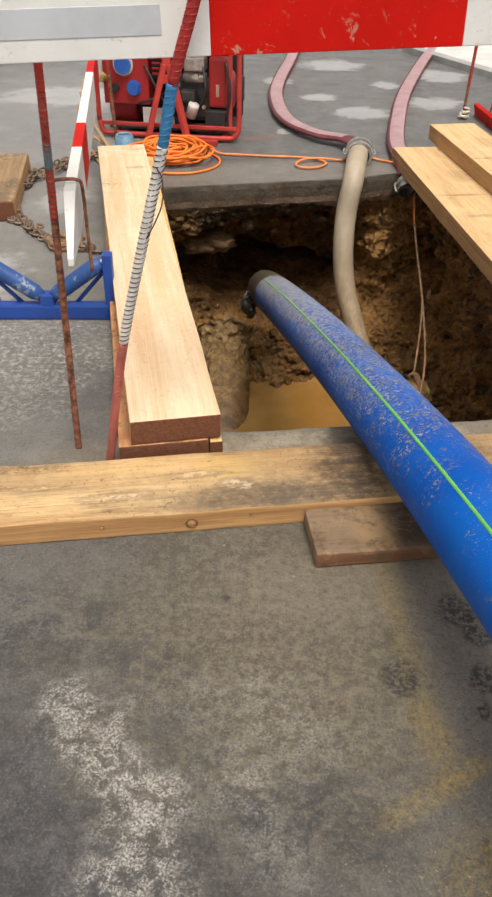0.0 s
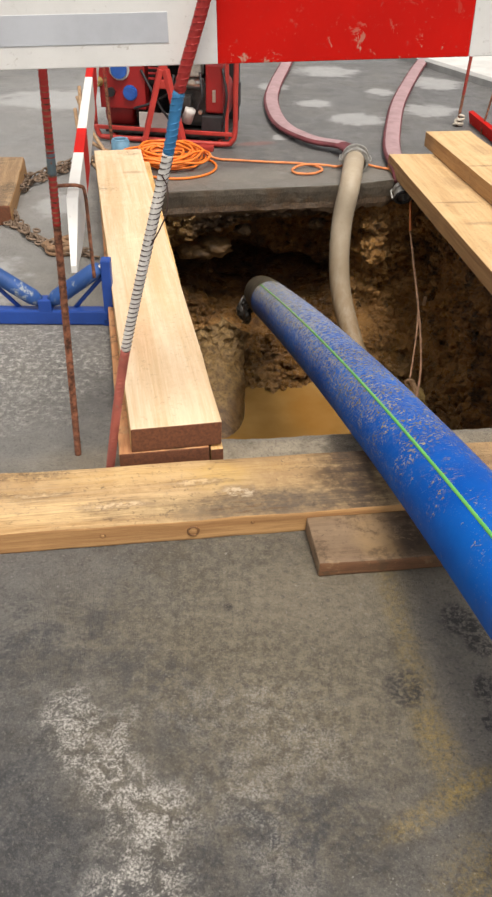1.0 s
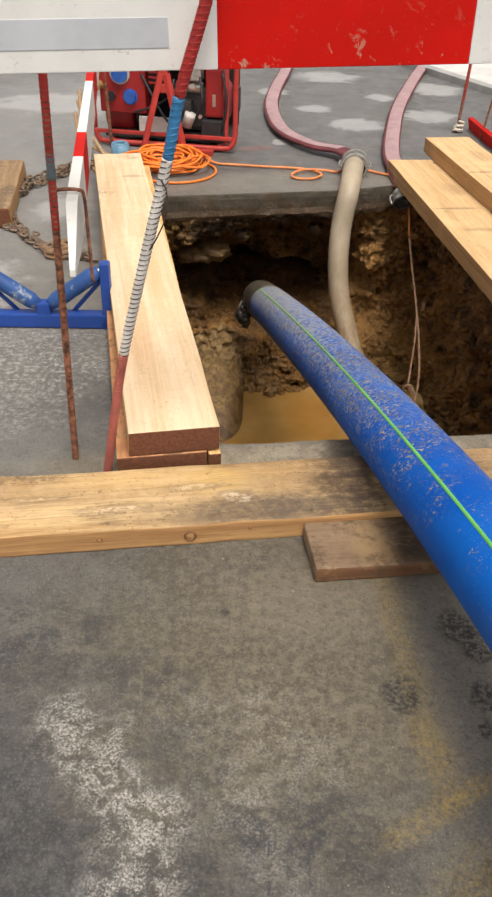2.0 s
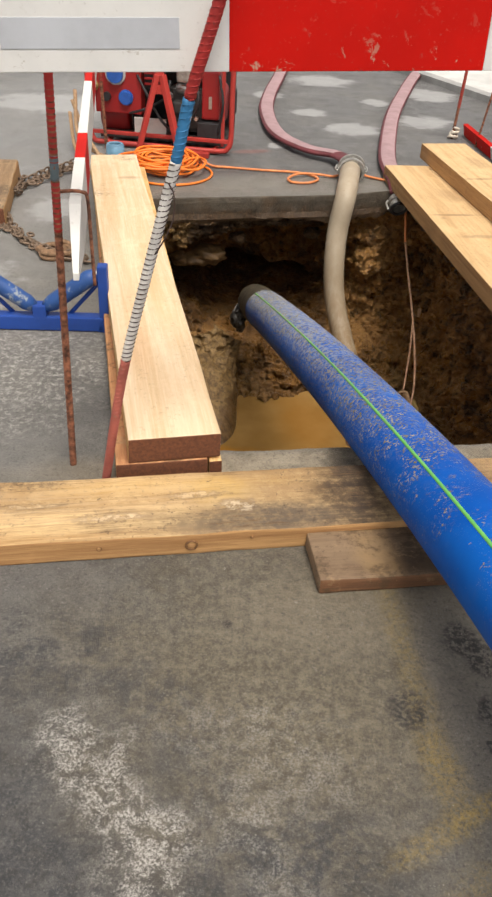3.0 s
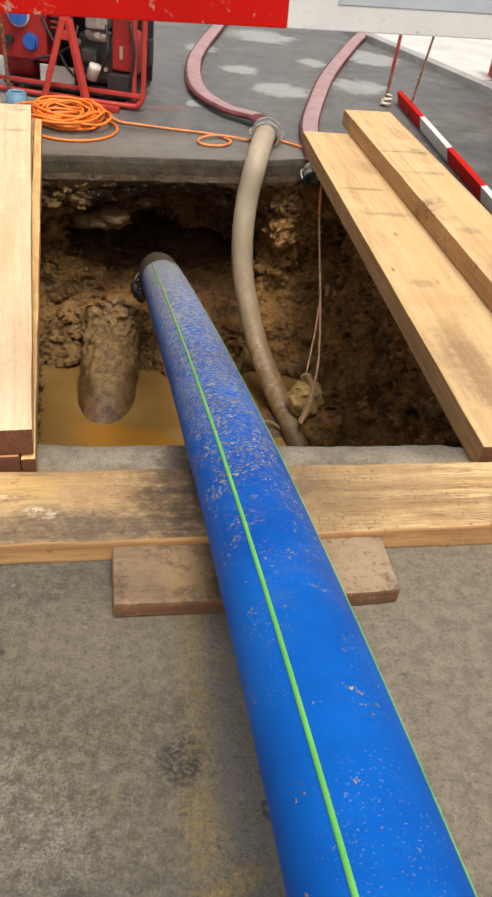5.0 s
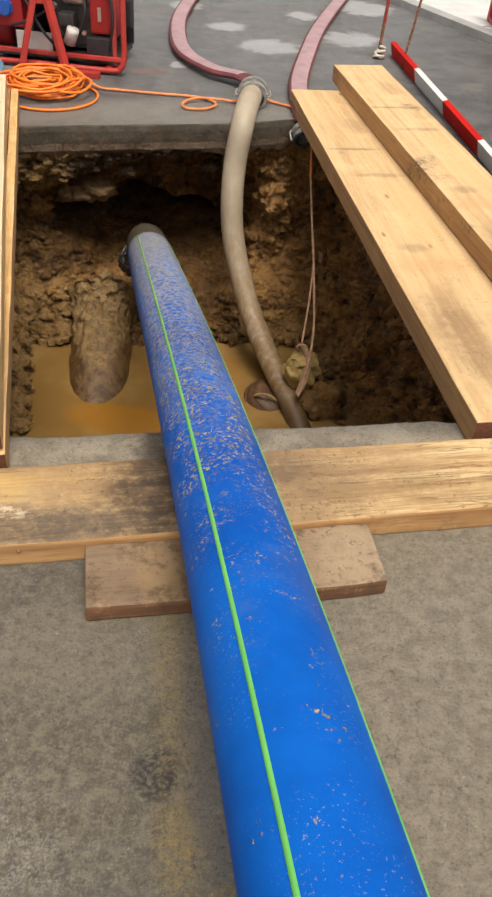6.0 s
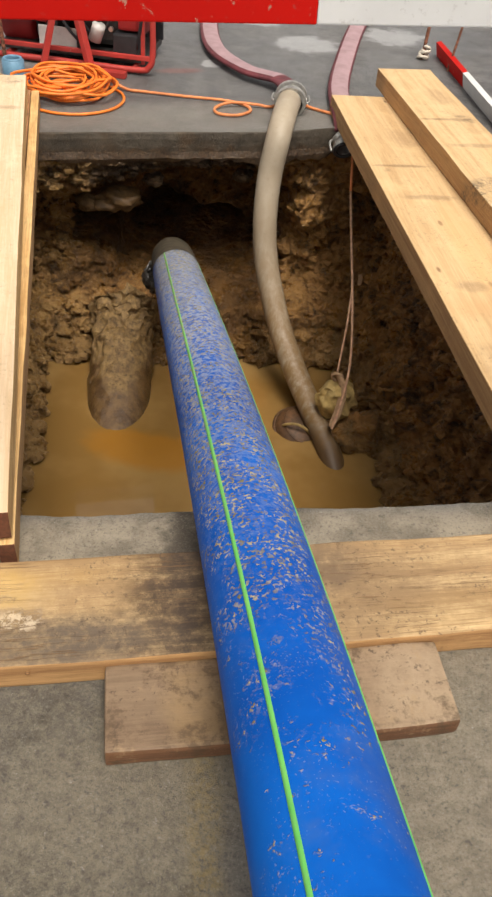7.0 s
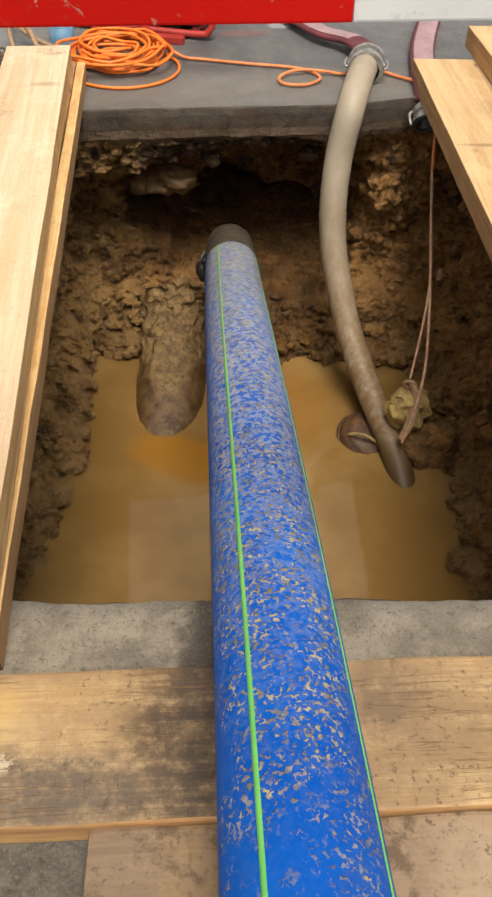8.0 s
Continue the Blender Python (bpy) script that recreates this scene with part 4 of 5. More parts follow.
slab("kerb", ((1.33, 8.76), (3.80, 3.60), (3.90, 3.65), (1.43, 8.81)), 0.05, KERB, "low grey kerb along the pavement", "kerb")
slab("pavement", ((1.434, 8.812), (2.284, 7.037), (3.44, 7.59), (2.30, 9.96)), 0.046, PAVING, "pale grey pavement behind the kerb", "pavement")
slab("pavement", ((2.290, 7.025), (3.904, 3.652), (5.2, 4.27), (3.455, 7.58)), 0.044, PAVING, "pale grey pavement behind the kerb", "pavement")
slab("soil_strip", ((3.47, 7.60), (5.22, 4.28), (9.0, 6.2), (9.0, 13.0), (2.33, 9.97)), 0.05, BROWN, "strip of bare brown soil", "soil")


# ---- reinforcing rods ----
def ribbed(line, r, rib=0.10):
    """A ribbed bar along a line."""
    fine = []
    for a, b in zip(line, line[1:]):
        n = max(1, int((b - a).length / 0.006))
        fine += [a.lerp(b, k / n) for k in range(n)]
    fine.append(line[-1])
    n = len(fine) - 1
    return tube(fine, lambda s: r * (1.0 + rib * (1 if int(s * n + 0.5) % 2 else -0.4)), 10)


def helix(line, r, pitch, thick, first=0.0):
    """A rib wound round a line."""
    pts, turn = [], first
    for a, b in zip(line, line[1:]):
        t = (b - a).normalized()
        u = (Vector((0, 1, 0)) - t * t.y).normalized()
        w = t.cross(u)
        n = max(2, int((b - a).length / pitch * 10))
        for k in range(n):
            pts.append(a.lerp(b, k / n) + (u * math.cos(turn) + w * math.sin(turn)) * r)
            turn += (b - a).length / n / pitch * 2 * math.pi
    return tube(pts, thick, 5)


def leaning_rod():
    line = glide(((-0.335, 2.072, -0.01), (-0.297, 2.04, 0.20), (-0.253, 2.008, 0.417), (-0.188, 1.975, 0.67), (-0.125, 1.945, 0.906), (-0.098, 1.932, 1.028), (-0.052, 1.918, 1.17), (0.0, 1.90, 1.34)), 6)
    wire = glide(((-0.140, 1.940, 0.865), (-0.128, 1.935, 0.84), (-0.131, 1.936, 0.79), (-0.150, 1.940, 0.745), (-0.172, 1.958, 0.705)), 6)
    thing = empty("striped_rod", Matrix(), "leaning ribbed steel rod painted red, white and blue", "steel rod")
    for name, z0, z1, mat, label in (("lower_section", -1, 0.417, FADED_RED, "faded red ribbed steel"), ("white_section", 0.417, 0.906, ROD_WHITE, "white paint with dark ribs"),
                                     ("blue_section", 0.906, 1.028, ROD_BLUE, "blue painted ribbed steel"), ("upper_section", 1.028, 2, ROD_RED, "red painted ribbed steel")):
        piece = [p for p in line if z0 - 1e-3 <= p.z <= z1 + 1e-3]
        p = part(name, ribbed(piece, 0.0112), mat, thing, label, smooth=True)
        if name == "white_section":
            part("tie_wire", tube(wire, 0.0016, 6), RIB_DARK, p, "thin dark tie wire", smooth=True)
        part("rib", merge(*[helix(piece, 0.0112, 0.026, 0.0015, math.pi * k) for k in range(2)]), RIB_DARK if name == "white_section" else mat, p, smooth=True)


leaning_rod()


def upright_rod(foot, head, r, label, hook=False, band=(0.38, 0.98)):
    thing = empty("steel_rod", Matrix(), label, "steel rod", "rods that hold the barriers")
    foot, head = Vector(foot), Vector(head)
    at = lambda s: foot.lerp(head, s)
    part("shaft", ribbed([foot, at(0.5), head], r), RUST, thing, smooth=True)
    part("paint_band", ribbed([at(band[0]), at(band[1])], r * 1.04), ROD_RED, thing, "chipped red paint", smooth=True)
    if hook:
        part("paint_band", ribbed([at(0.655), at(0.70)], r * 1.07), GREY_BLUE, thing, "worn blue-grey paint", smooth=True)
        line = glide([Vector(v) for v in ((-0.424, 2.165, 0.763), (-0.39, 2.168, 0.766), (-0.364, 2.170, 0.764), (-0.352, 2.168, 0.75), (-0.346, 2.15, 0.66), (-0.340, 2.13, 0.55))], 5)
        part("bracket", tube(line, 0.0045, 8), RUST, thing, "bent rusty bracket", smooth=True)
        part("bracket", tube(glide([at(0.90), at(0.90) + Vector((0.004, -0.09, 0.01)), at(0.90) + Vector((0.006, -0.16, 0.0))], 4), 0.006, 8), RUST, thing, "bent rusty bracket", smooth=True)


upright_rod((-0.437, 2.140, -0.02), (-0.397, 2.098, 1.24), 0.0092, "rusty ribbed steel rod with red paint and a bracket", True, (0.56, 0.98))
upright_rod((-0.865, 5.44, -0.02), (-0.905, 5.45, 1.05), 0.010, "rusty steel rod beside the generator")
upright_rod((1.42, 6.15, -0.02), (1.465, 6.16, 1.10), 0.010, "thin red-painted steel rod tied with cord at its foot", False, (0.2, 0.98))
upright_rod((1.54, 5.95, -0.02), (1.69, 6.0, 1.10), 0.007, "thin rusty steel rod beside the lying barrier", False, (0.7, 0.98))
cord = merge(*[ring_mesh((1.424 + 0.004 * k, 6.15, 0.012 + 0.014 * k), (0.3 * math.sin(k * 2), 0.4 * math.cos(k * 3), 1), 0.03 - 0.003 * k, 0.008) for k in range(5)])
tagged(part("cord_knot", cord, PALE_CORD, smooth=True), "pale knotted cord round the steel rod's foot", "cord")


# ---- other barrier boards ----
def side_barrier(a, b, z, high, thick, first, name_label, lean=0.0, bounds=(), pointed=False):
    a, b = Vector(a), Vector(b)
    d = b - a
    m = Matrix.Translation((a.x, a.y, z)) @ Matrix.Rotation(math.atan2(d.y, d.x), 4, "Z") @ Matrix.Rotation(lean, 4, "X")
    thing = empty("barrier_board", m, name_label, "barrier")
    for k, (lo, hi) in enumerate(zip(bounds, bounds[1:])):
        step = hi - lo
        red = (k + first) % 2 == 1
        bm = box(step, thick, high, ((lo + hi) / 2, 0, high / 2), 0.002)
        if k == 0 and pointed:
            for cut in (0.06, 0.16):
                bmesh.ops.bisect_plane(bm, geom=list(bm.verts) + list(bm.edges) + list(bm.faces), plane_co=(cut, 0, 0), plane_no=(1, 0, 0))
            for v in bm.verts:
                f = 1 - min(1.0, v.co.x / 0.16)
                v.co.y *= 1 - 0.55 * f
                if v.co.z > high / 2:
                    v.co.z -= 0.85 * high * f
        part("red_field" if red else "white_field", bm, RED_BOARD if red else WHITE_BOARD, thing)


side_barrier((-0.345, 1.951), (-0.885, 5.42), 0.638, 0.118, 0.028, 0, "red and white pointed barrier lath along the pit's side", 0.0, (0.0, 0.54, 0.80, 1.55, 2.0, 2.75, 3.51), True)
side_barrier((1.54, 6.25), (1.80, 3.30), 0.004, 0.08, 0.03, 1, "red and white barrier board lying behind the planks", 0.25, (0.0, 0.592, 1.184, 1.776, 2.368, 2.96))


# ---- blue roller stand ----
def roller_stand():
    thing = empty("roller_stand", Matrix.Translation((-0.71, 2.97, 0)) @ Matrix.Rotation(0.05, 4, "Z"), "blue steel pipe roller stand with V-shaped rollers", "roller stand")
    part("beam", box(0.46, 0.05, 0.055, (0, 0, 0.03), 0.006), STAND_BLUE, thing)
    for sx in (1, -1):
        part("post", box(0.035, 0.045, 0.25, (sx * 0.232, 0, 0.127), 0.004), STAND_BLUE, thing)
        arm = part("roller", tube([Vector((sx * (0.02 + 0.19 * k / 8), 0.0, 0.085 + 0.135 * k / 8)) for k in range(9)], lambda s: 0.030 if 0.04 < s < 0.96 else 0.02, 20), ROLLER_BLUE, thing, "scuffed blue roller", smooth=True)
        part("axle", rod((sx * 0.005, 0, 0.074), (sx * 0.235, 0, 0.238), 0.009), STEEL, arm, "bare steel axle", smooth=True)
        part("brace", rod((sx * 0.10, 0.02, 0.05), (sx * 0.225, 0.02, 0.19), 0.008), STAND_BLUE, thing, smooth=True)
        part("foot", box(0.05, 0.14, 0.03, (sx * 0.232, 0.045, 0.015), 0.004), STAND_BLUE, thing)
    part("hub", box(0.05, 0.05, 0.05, (0, 0, 0.075), 0.006), STAND_BLUE, thing)


roller_stand()


# ---- chain, rope and timber ----
def chain():
    thing = empty("chain", Matrix(), "rusty steel chain lying in a loose loop", "chain")
    link = None
    for strand in range(3):
        ox, oy = (0.0, -0.035, 0.04)[strand], (0.0, 0.04, -0.02)[strand]
        line = glide([(x + ox, y + oy, 0) for x, y in ((-0.84, 5.06), (-1.02, 4.90), (-1.18, 4.60), (-1.225, 4.32), (-1.15, 4.04), (-1.0, 3.83), (-0.84, 3.67), (-0.66, 3.60))], 60)
        gone, k = 0.0, 0
        for p, q in zip(line, line[1:]):
            gone += (q - p).length
            if gone < 0.026:
                continue
            gone, k = 0.0, k + 1
            t = q - p
            m = (Matrix.Translation((p.x + random.uniform(-0.014, 0.014), p.y + random.uniform(-0.014, 0.014), 0.012 + 0.016 * strand * random.random()))
                 @ Matrix.Rotation(math.atan2(t.y, t.x) + random.uniform(-0.35, 0.35), 4, "Z") @ Matrix.Rotation(radians(80 * (k % 2) + random.uniform(-25, 25)), 4, "X"))
            if link is None:
                bm = ring_mesh((0, 0, 0), (0, 0, 1), 0.0135, 0.005, 12, 6)
                bmesh.ops.scale(bm, vec=(1.55, 1, 1), verts=bm.verts)
                link = part("link", bm, CHAIN, thing, smooth=True)
                link.matrix_basis = m
            elif k < 100:
                one = new("link", link.data)
                one.parent = thing
                one.matrix_basis = m


chain()


def tangle(name, at, size, turns, r, material, label, category, flat=0.3, seed=3):
    rng = random.Random(seed)
    pts = []
    for k in range(turns * 7):
        a = k * 2 * math.pi / 7 + rng.uniform(-0.3, 0.3)
        q = rng.uniform(0.55, 1.0)
        pts.append((at[0] + size[0] * q * math.cos(a), at[1] + size[1] * q * math.sin(a), at[2] + r + abs(flat * size[0] * rng.uniform(0, 1))))
    ob = part(name, tube(glide(pts, 5), r, 7), material, smooth=True)
    return tagged(ob, label, category)


tangle("rope_bundle", (-0.80, 3.67, 0), (0.09, 0.07), 4, 0.012, plain("brown_rope", (0.21, 0.125, 0.07), 0.9, 0, 0.4, 60), "bundle of thick brown rope beside the chain", "rope", 0.35, 5)
plank("timber", (-1.335, 4.76), (-1.20, 3.95), 0.20, 0.10, 0.0, "dirty squared timber lying on the concrete", "", GREY_TIMBER, 0.012, "timber", 0.006)


# ---- hoses ----
def camlock(at, axis, r, label, parent):
    axis = Vector(axis).normalized()
    body = part("coupling", tube([Vector(at) + axis * v for v in (-0.045, -0.03, -0.028, -0.005, 0.0, 0.022, 0.025, 0.04)],
                lambda s: r * (0.92, 0.92, 1.18, 1.18, 1.0, 1.0, 1.22, 1.22)[min(7, int(s * 7 + 0.5))], 22, caps=False), STEEL, parent, label, smooth=False)
    for side in (-1, 1):
        u = axis.cross(Vector((0, 0, 1))).normalized() * side
        p = Vector(at) + u * r * 1.22
        part("lever", tube(glide([p - axis * 0.02, p + u * 0.012, p + axis * 0.05 + u * 0.006], 4), 0.006, 6), STEEL, body, smooth=True)
    part("seal", ring_mesh(Vector(at) + axis * 0.04, axis, r * 0.95, 0.008), BLACK, body, "black rubber ring", smooth=True)


def suction_hose():
    thing = empty("suction_hose", Matrix(), "thick muddy beige suction hose hanging into the pit", "hose")
    line = glide(((0.605, 5.01, 0.066), (0.588, 4.90, 0.065), (0.572, 4.79, 0.050), (0.553, 4.695, -0.010), (0.529, 4.665, -0.172), (0.523, 4.60, -0.352), (0.543, 4.54, -0.532), (0.594, 4.45, -0.703),
                  (0.650, 4.35, -0.839), (0.724, 4.22, -0.954), (0.803, 4.06, -1.046), (0.871, 3.92, -1.111), (0.918, 3.79, -1.18), (0.94, 3.72, -1.24)), 16)
    part("body", tube(line, 0.0575, 22), HOSE, thing, smooth=True)
    camlock((0.608, 5.01, 0.066), (0.05, 0.9, 0.18), 0.064, "dull grey metal hose coupling", thing)


suction_hose()


def flat_hose(label, points, tip, axis, coupling, pink_end):
    thing = empty("flat_hose", Matrix(), label, "hose", "flat hoses on the ground")
    line = glide(points, 10)
    n = len(line)
    wide = lambda s: 0.056 - 0.008 * max(0, (s - 0.85) / 0.15)
    part("body", tube(line, wide, 16, flat=0.36, up=(0, 0, 1)), FIRE_HOSE, thing, smooth=True)
    # paler pink strip along the top of the darker red body
    bm = bmesh.new()
    last = None
    for i, p in enumerate(line):
        t = (line[min(i + 1, n - 1)] - line[max(i - 1, 0)]).normalized()
        u = t.cross(Vector((0, 0, 1))).normalized()
        w = wide(i / (n - 1))
        if i / (n - 1) > pink_end:
            break
        row = [bm.verts.new(p + u * w * f + Vector((0, 0, w * 0.36 * math.sqrt(1 - f * f) + 0.002))) for f in (-0.85, -0.6, -0.25, 0.1, 0.4, 0.7)]
        if last:
            for k in range(5):
                bm.faces.new((last[k], last[k + 1], row[k + 1], row[k]))
        last = row
    part("pink_top", bm, PINK_CANVAS, thing, "paler pink upper face of the hose", smooth=True)
    camlock(tip, axis, coupling, "dull metal hose coupling", thing)


flat_hose("red flat fire hose with a paler pink top, bending towards the pit", ((0.45, 10.2, 0.03), (0.27, 8.2, 0.03), (0.16, 7.2, 0.03), (0.13, 6.55, 0.03), (0.20, 5.90, 0.035), (0.38, 5.53, 0.04), (0.55, 5.38, 0.05), (0.605, 5.22, 0.06), (0.61, 5.06, 0.065)),
          (0.61, 5.07, 0.066), (0, -1, 0), 0.056, 0.77)
flat_hose("red flat fire hose with a paler pink top, ending at the pit's edge", ((2.1, 10.3, 0.03), (1.52, 8.4, 0.03), (1.25, 7.4, 0.03), (1.06, 6.6, 0.03), (0.93, 5.85, 0.03), (0.87, 5.4, 0.03), (0.862, 5.12, 0.03), (0.866, 4.96, 0.03), (0.868, 4.865, -0.01)),
          (0.869, 4.825, -0.055), (0.06, -0.88, -0.46), 0.044, 0.93)


# ---- orange cable ----
def orange_cable():
    rng = random.Random(11)
    pts = []
    for k in range(15 * 10):
        a = -0.6 + k * 2 * math.pi / 10
        turn = k / 10
        q = 0.60 + 0.40 * (0.5 + 0.5 * math.sin(turn * 2.3 + 1)) + rng.uniform(-0.09, 0.09)
        pts.append((-0.475 + 0.045 * math.sin(turn * 1.7) + 0.205 * q * math.cos(a), 5.07 + 0.05 * math.cos(turn * 2.1) + 0.205 * q * math.sin(a), 0.010 + 0.0042 * turn + 0.014 * math.sin(a * 2 + turn * 1.3) ** 2))
    wide = [(-0.43 + 0.24 * math.cos(a), 4.98 + 0.24 * math.sin(a), 0.009) for a in (0.9 - k * 0.45 for k in range(13))]
    tail = [(-0.33, 5.22, 0.05), (-0.26, 5.17, 0.03), (-0.19, 5.14, 0.012), (-0.10, 5.13, 0.011), (0.10, 5.11, 0.011), (0.28, 5.10, 0.011), (0.38, 5.06, 0.011), (0.42, 4.98, 0.012), (0.36, 4.90, 0.012), (0.27, 4.90, 0.012),
            (0.25, 4.97, 0.014), (0.32, 5.04, 0.022), (0.44, 5.06, 0.016), (0.52, 5.06, 0.011), (0.62, 5.14, 0.02), (0.72, 5.09, 0.011), (0.80, 5.04, 0.011), (0.885, 4.99, 0.012), (0.915, 4.91, 0.006),
            (0.922, 4.84, -0.10), (0.925, 4.72, -0.24)]
    thing = empty("extension_cable", Matrix(), "coiled orange cable with a loop, trailing into the pit", "cable")
    part("coil", tube(glide(pts, 3), 0.0068, 7), ORANGE, thing, smooth=True)
    part("loose_turn", tube(glide(wide, 4), 0.0068, 7), ORANGE, thing, smooth=True)
    part("lead", tube(glide(tail, 6), 0.0072, 8), LEAD, thing, smooth=True)


orange_cable()


# ---- pump, ropes, old pipe and stones in the pit ----
def pump():
    thing = empty("pump", Matrix(), "mud-covered submersible pump standing in the water", "pump")
    m = Matrix.Translation((0.775, 4.03, -1.175)) @ Matrix.Rotation(0.30, 4, "Y") @ Matrix.Rotation(0.25, 4, "X")
    body = tube([Vector((0, 0, v)) for v in (-0.2, -0.03, 0.0, 0.035, 0.06, 0.075)], lambda s: (0.135, 0.138, 0.138, 0.125, 0.09, 0.04)[int(s * 5 + 0.5)], 28)
    bmesh.ops.transform(body, matrix=m, verts=body.verts)
    part("body", body, PUMP, thing, smooth=True)
    part("strainer", ring_mesh(m @ Vector((0, 0, -0.01)), m.to_3x3() @ Vector((0, 0, 1)), 0.138, 0.010, 28), PUMP, thing, smooth=True)
    part("rim", ring_mesh(m @ Vector((0, 0, 0.045)), m.to_3x3() @ Vector((0, 0, 1)), 0.105, 0.008, 28), PUMP, thing, smooth=True)
    part("handle", tube(glide([m @ Vector(v) for v in ((-0.11, -0.03, 0.03), (-0.10, -0.05, 0.08), (-0.06, -0.06, 0.11), (0.0, -0.06, 0.09), (0.03, -0.05, 0.05))], 5), 0.007, 8), CANVAS, thing, "muddy rope handle", smooth=True)
    strap = tube(glide(((0.895, 3.97, -0.78), (0.925, 3.95, -0.84), (0.915, 3.90, -0.93), (0.885, 3.86, -1.00)), 8), lambda s: 0.014 + 0.008 * math.sin(s * 3), 10, flat=0.45)
    tagged(part("strap", strap, ROPE, smooth=True), "folded tan strap hanging over the sack", "strap")
    bag = bmesh.new()
    bmesh.ops.create_icosphere(bag, subdivisions=4, radius=1.0)
    for v in bag.verts:
        v.co = Vector((v.co.x * 0.085, v.co.y * 0.07, v.co.z * 0.10)) + noise.noise_vector(v.co * 1.7) * 0.03 + noise.noise_vector(v.co * 5) * 0.008
    bmesh.ops.translate(bag, vec=(0.905, 3.985, -0.935), verts=bag.verts)
    tagged(part("canvas_bag", bag, CANVAS, smooth=True), "crumpled muddy canvas sack hung beside the pump", "sack")
    lump = bmesh.new()
    bmesh.ops.create_icosphere(lump, subdivisions=4, radius=1.0)
    for v in lump.verts:
        v.co = Vector((v.co.x * 0.14, v.co.y * 0.10, v.co.z * 0.12)) * (1 + 0.35 * noise.noise(v.co * 2)) + noise.noise_vector(v.co * 6) * 0.012
    bmesh.ops.translate(lump, vec=(1.02, 3.95, -1.10), verts=lump.verts)
    tagged(part("boulder", lump, EARTH, smooth=False), "dark wet boulder beside the pump", "stone")


pump()
tagged(part("rope", merge(tube(glide(((0.925, 4.72, -0.24), (0.93, 4.5, -0.36), (0.935, 4.28, -0.47), (0.94, 4.12, -0.58), (0.945, 4.02, -0.70), (0.935, 3.94, -0.80), (0.905, 3.86, -0.93), (0.885, 3.82, -0.98)), 8), 0.006, 7),
                          tube(glide(((0.936, 4.25, -0.48), (0.92, 4.12, -0.60), (0.90, 4.02, -0.74), (0.893, 3.99, -0.78)), 8), 0.005, 7)), PINK_ROPE, smooth=True), "faded reddish rope hanging down to the pump", "rope")
tagged(part("rope_ring", ring_mesh((0.895, 3.975, -0.80), (0.2, 1, 0.3), 0.024, 0.007), ROPE, smooth=True), "tan rope eye above the pump", "rope")
tagged(part("rag", box(0.016, 0.006, 0.06, (0.965, 4.27, -0.46), 0.002, rough=0.012, cuts=6), ROPE), "scrap of pale rope stuck on the earth wall", "rope scrap")


def old_pipe():
    a, d = Vector((-0.168, 4.63, -0.89)), Vector((0.05, -0.72, -0.44))
    line = [a + d * (k / 70) for k in range(71)]
    bm = tube(line, 0.155, 90)
    for v in bm.verts:
        s = (v.co - a).dot(d) / d.length_squared
        crust = max(0.0, 1 - s / 0.55 + 0.3 * noise.noise(v.co * 6))
        v.co += noise.noise_vector(v.co * 7) * 0.05 * crust + noise.noise_vector(v.co * 19) * 0.035 * crust + noise.noise_vector(v.co * 33) * 0.026 * crust + noise.noise_vector(v.co * 40) * (0.003 + 0.008 * crust)
    tagged(part("old_pipe", bm, STUMP), "broken old clay pipe caked with mud", "old pipe")


old_pipe()


def crumpled_sheet():
    """Crumpled dark plastic round the pipe's end."""
    bm = bmesh.new()
    bmesh.ops.create_icosphere(bm, subdivisions=4, radius=1.0)
    for v in bm.verts:
        q = v.co.copy()
        v.co = Vector((q.x * 0.034, q.y * 0.08, q.z * 0.07)) + noise.noise_vector(q * 2.1) * 0.028 + noise.noise_vector(q * 5.5) * 0.014
    bmesh.ops.translate(bm, vec=(0.006, 4.45, -0.63), verts=bm.verts)
    tagged(part("plastic_sheet", bm, plain("dark_wet_plastic", (0.02, 0.017, 0.014), 0.5, 0, 0.3, 20)), "crumpled dark plastic sheet at the pipe's end", "plastic sheet")


crumpled_sheet()


def stone(at, size, seed, label, turn=0.0, material=None, detail=4):
    bm = bmesh.new()
    bmesh.ops.create_icosphere(bm, subdivisions=detail, radius=1.0)
    off = Vector((seed * 3.1, seed * 1.7, seed))
    for v in bm.verts:
        p = v.co.copy()
        q = p * (1 + 0.4 * noise.noise(p * 1.2 + off) + 0.2 * noise.noise(p * 3.3 + off) + 0.08 * noise.noise(p * 9 + off))
        v.co = Vector((q.x * size[0], q.y * size[1], q.z * size[2]))
    ob = part("stone", bm, material or EARTH, smooth=True)
    ob.matrix_world = Matrix.Translation(at) @ Matrix.Rotation(turn, 4, "Z")
    return tagged(ob, label, "stone", "stones in the pit wall")


stone((-0.205, 4.80, -0.40), (0.11, 0.08, 0.058), 1, "brown rounded stone jutting over a hollow", 0.2, STONE)
stone((-0.34, 4.78, -0.425), (0.06, 0.06, 0.04), 2, "small brown stone in the earth wall", 0, STONE)
stone((-0.02, 4.78, -0.28), (0.05, 0.05, 0.03), 4, "small brown stone beneath the slab")
stone((0.40, 4.86, -0.26), (0.05, 0.05, 0.03), 5, "small brown stone beneath the slab")
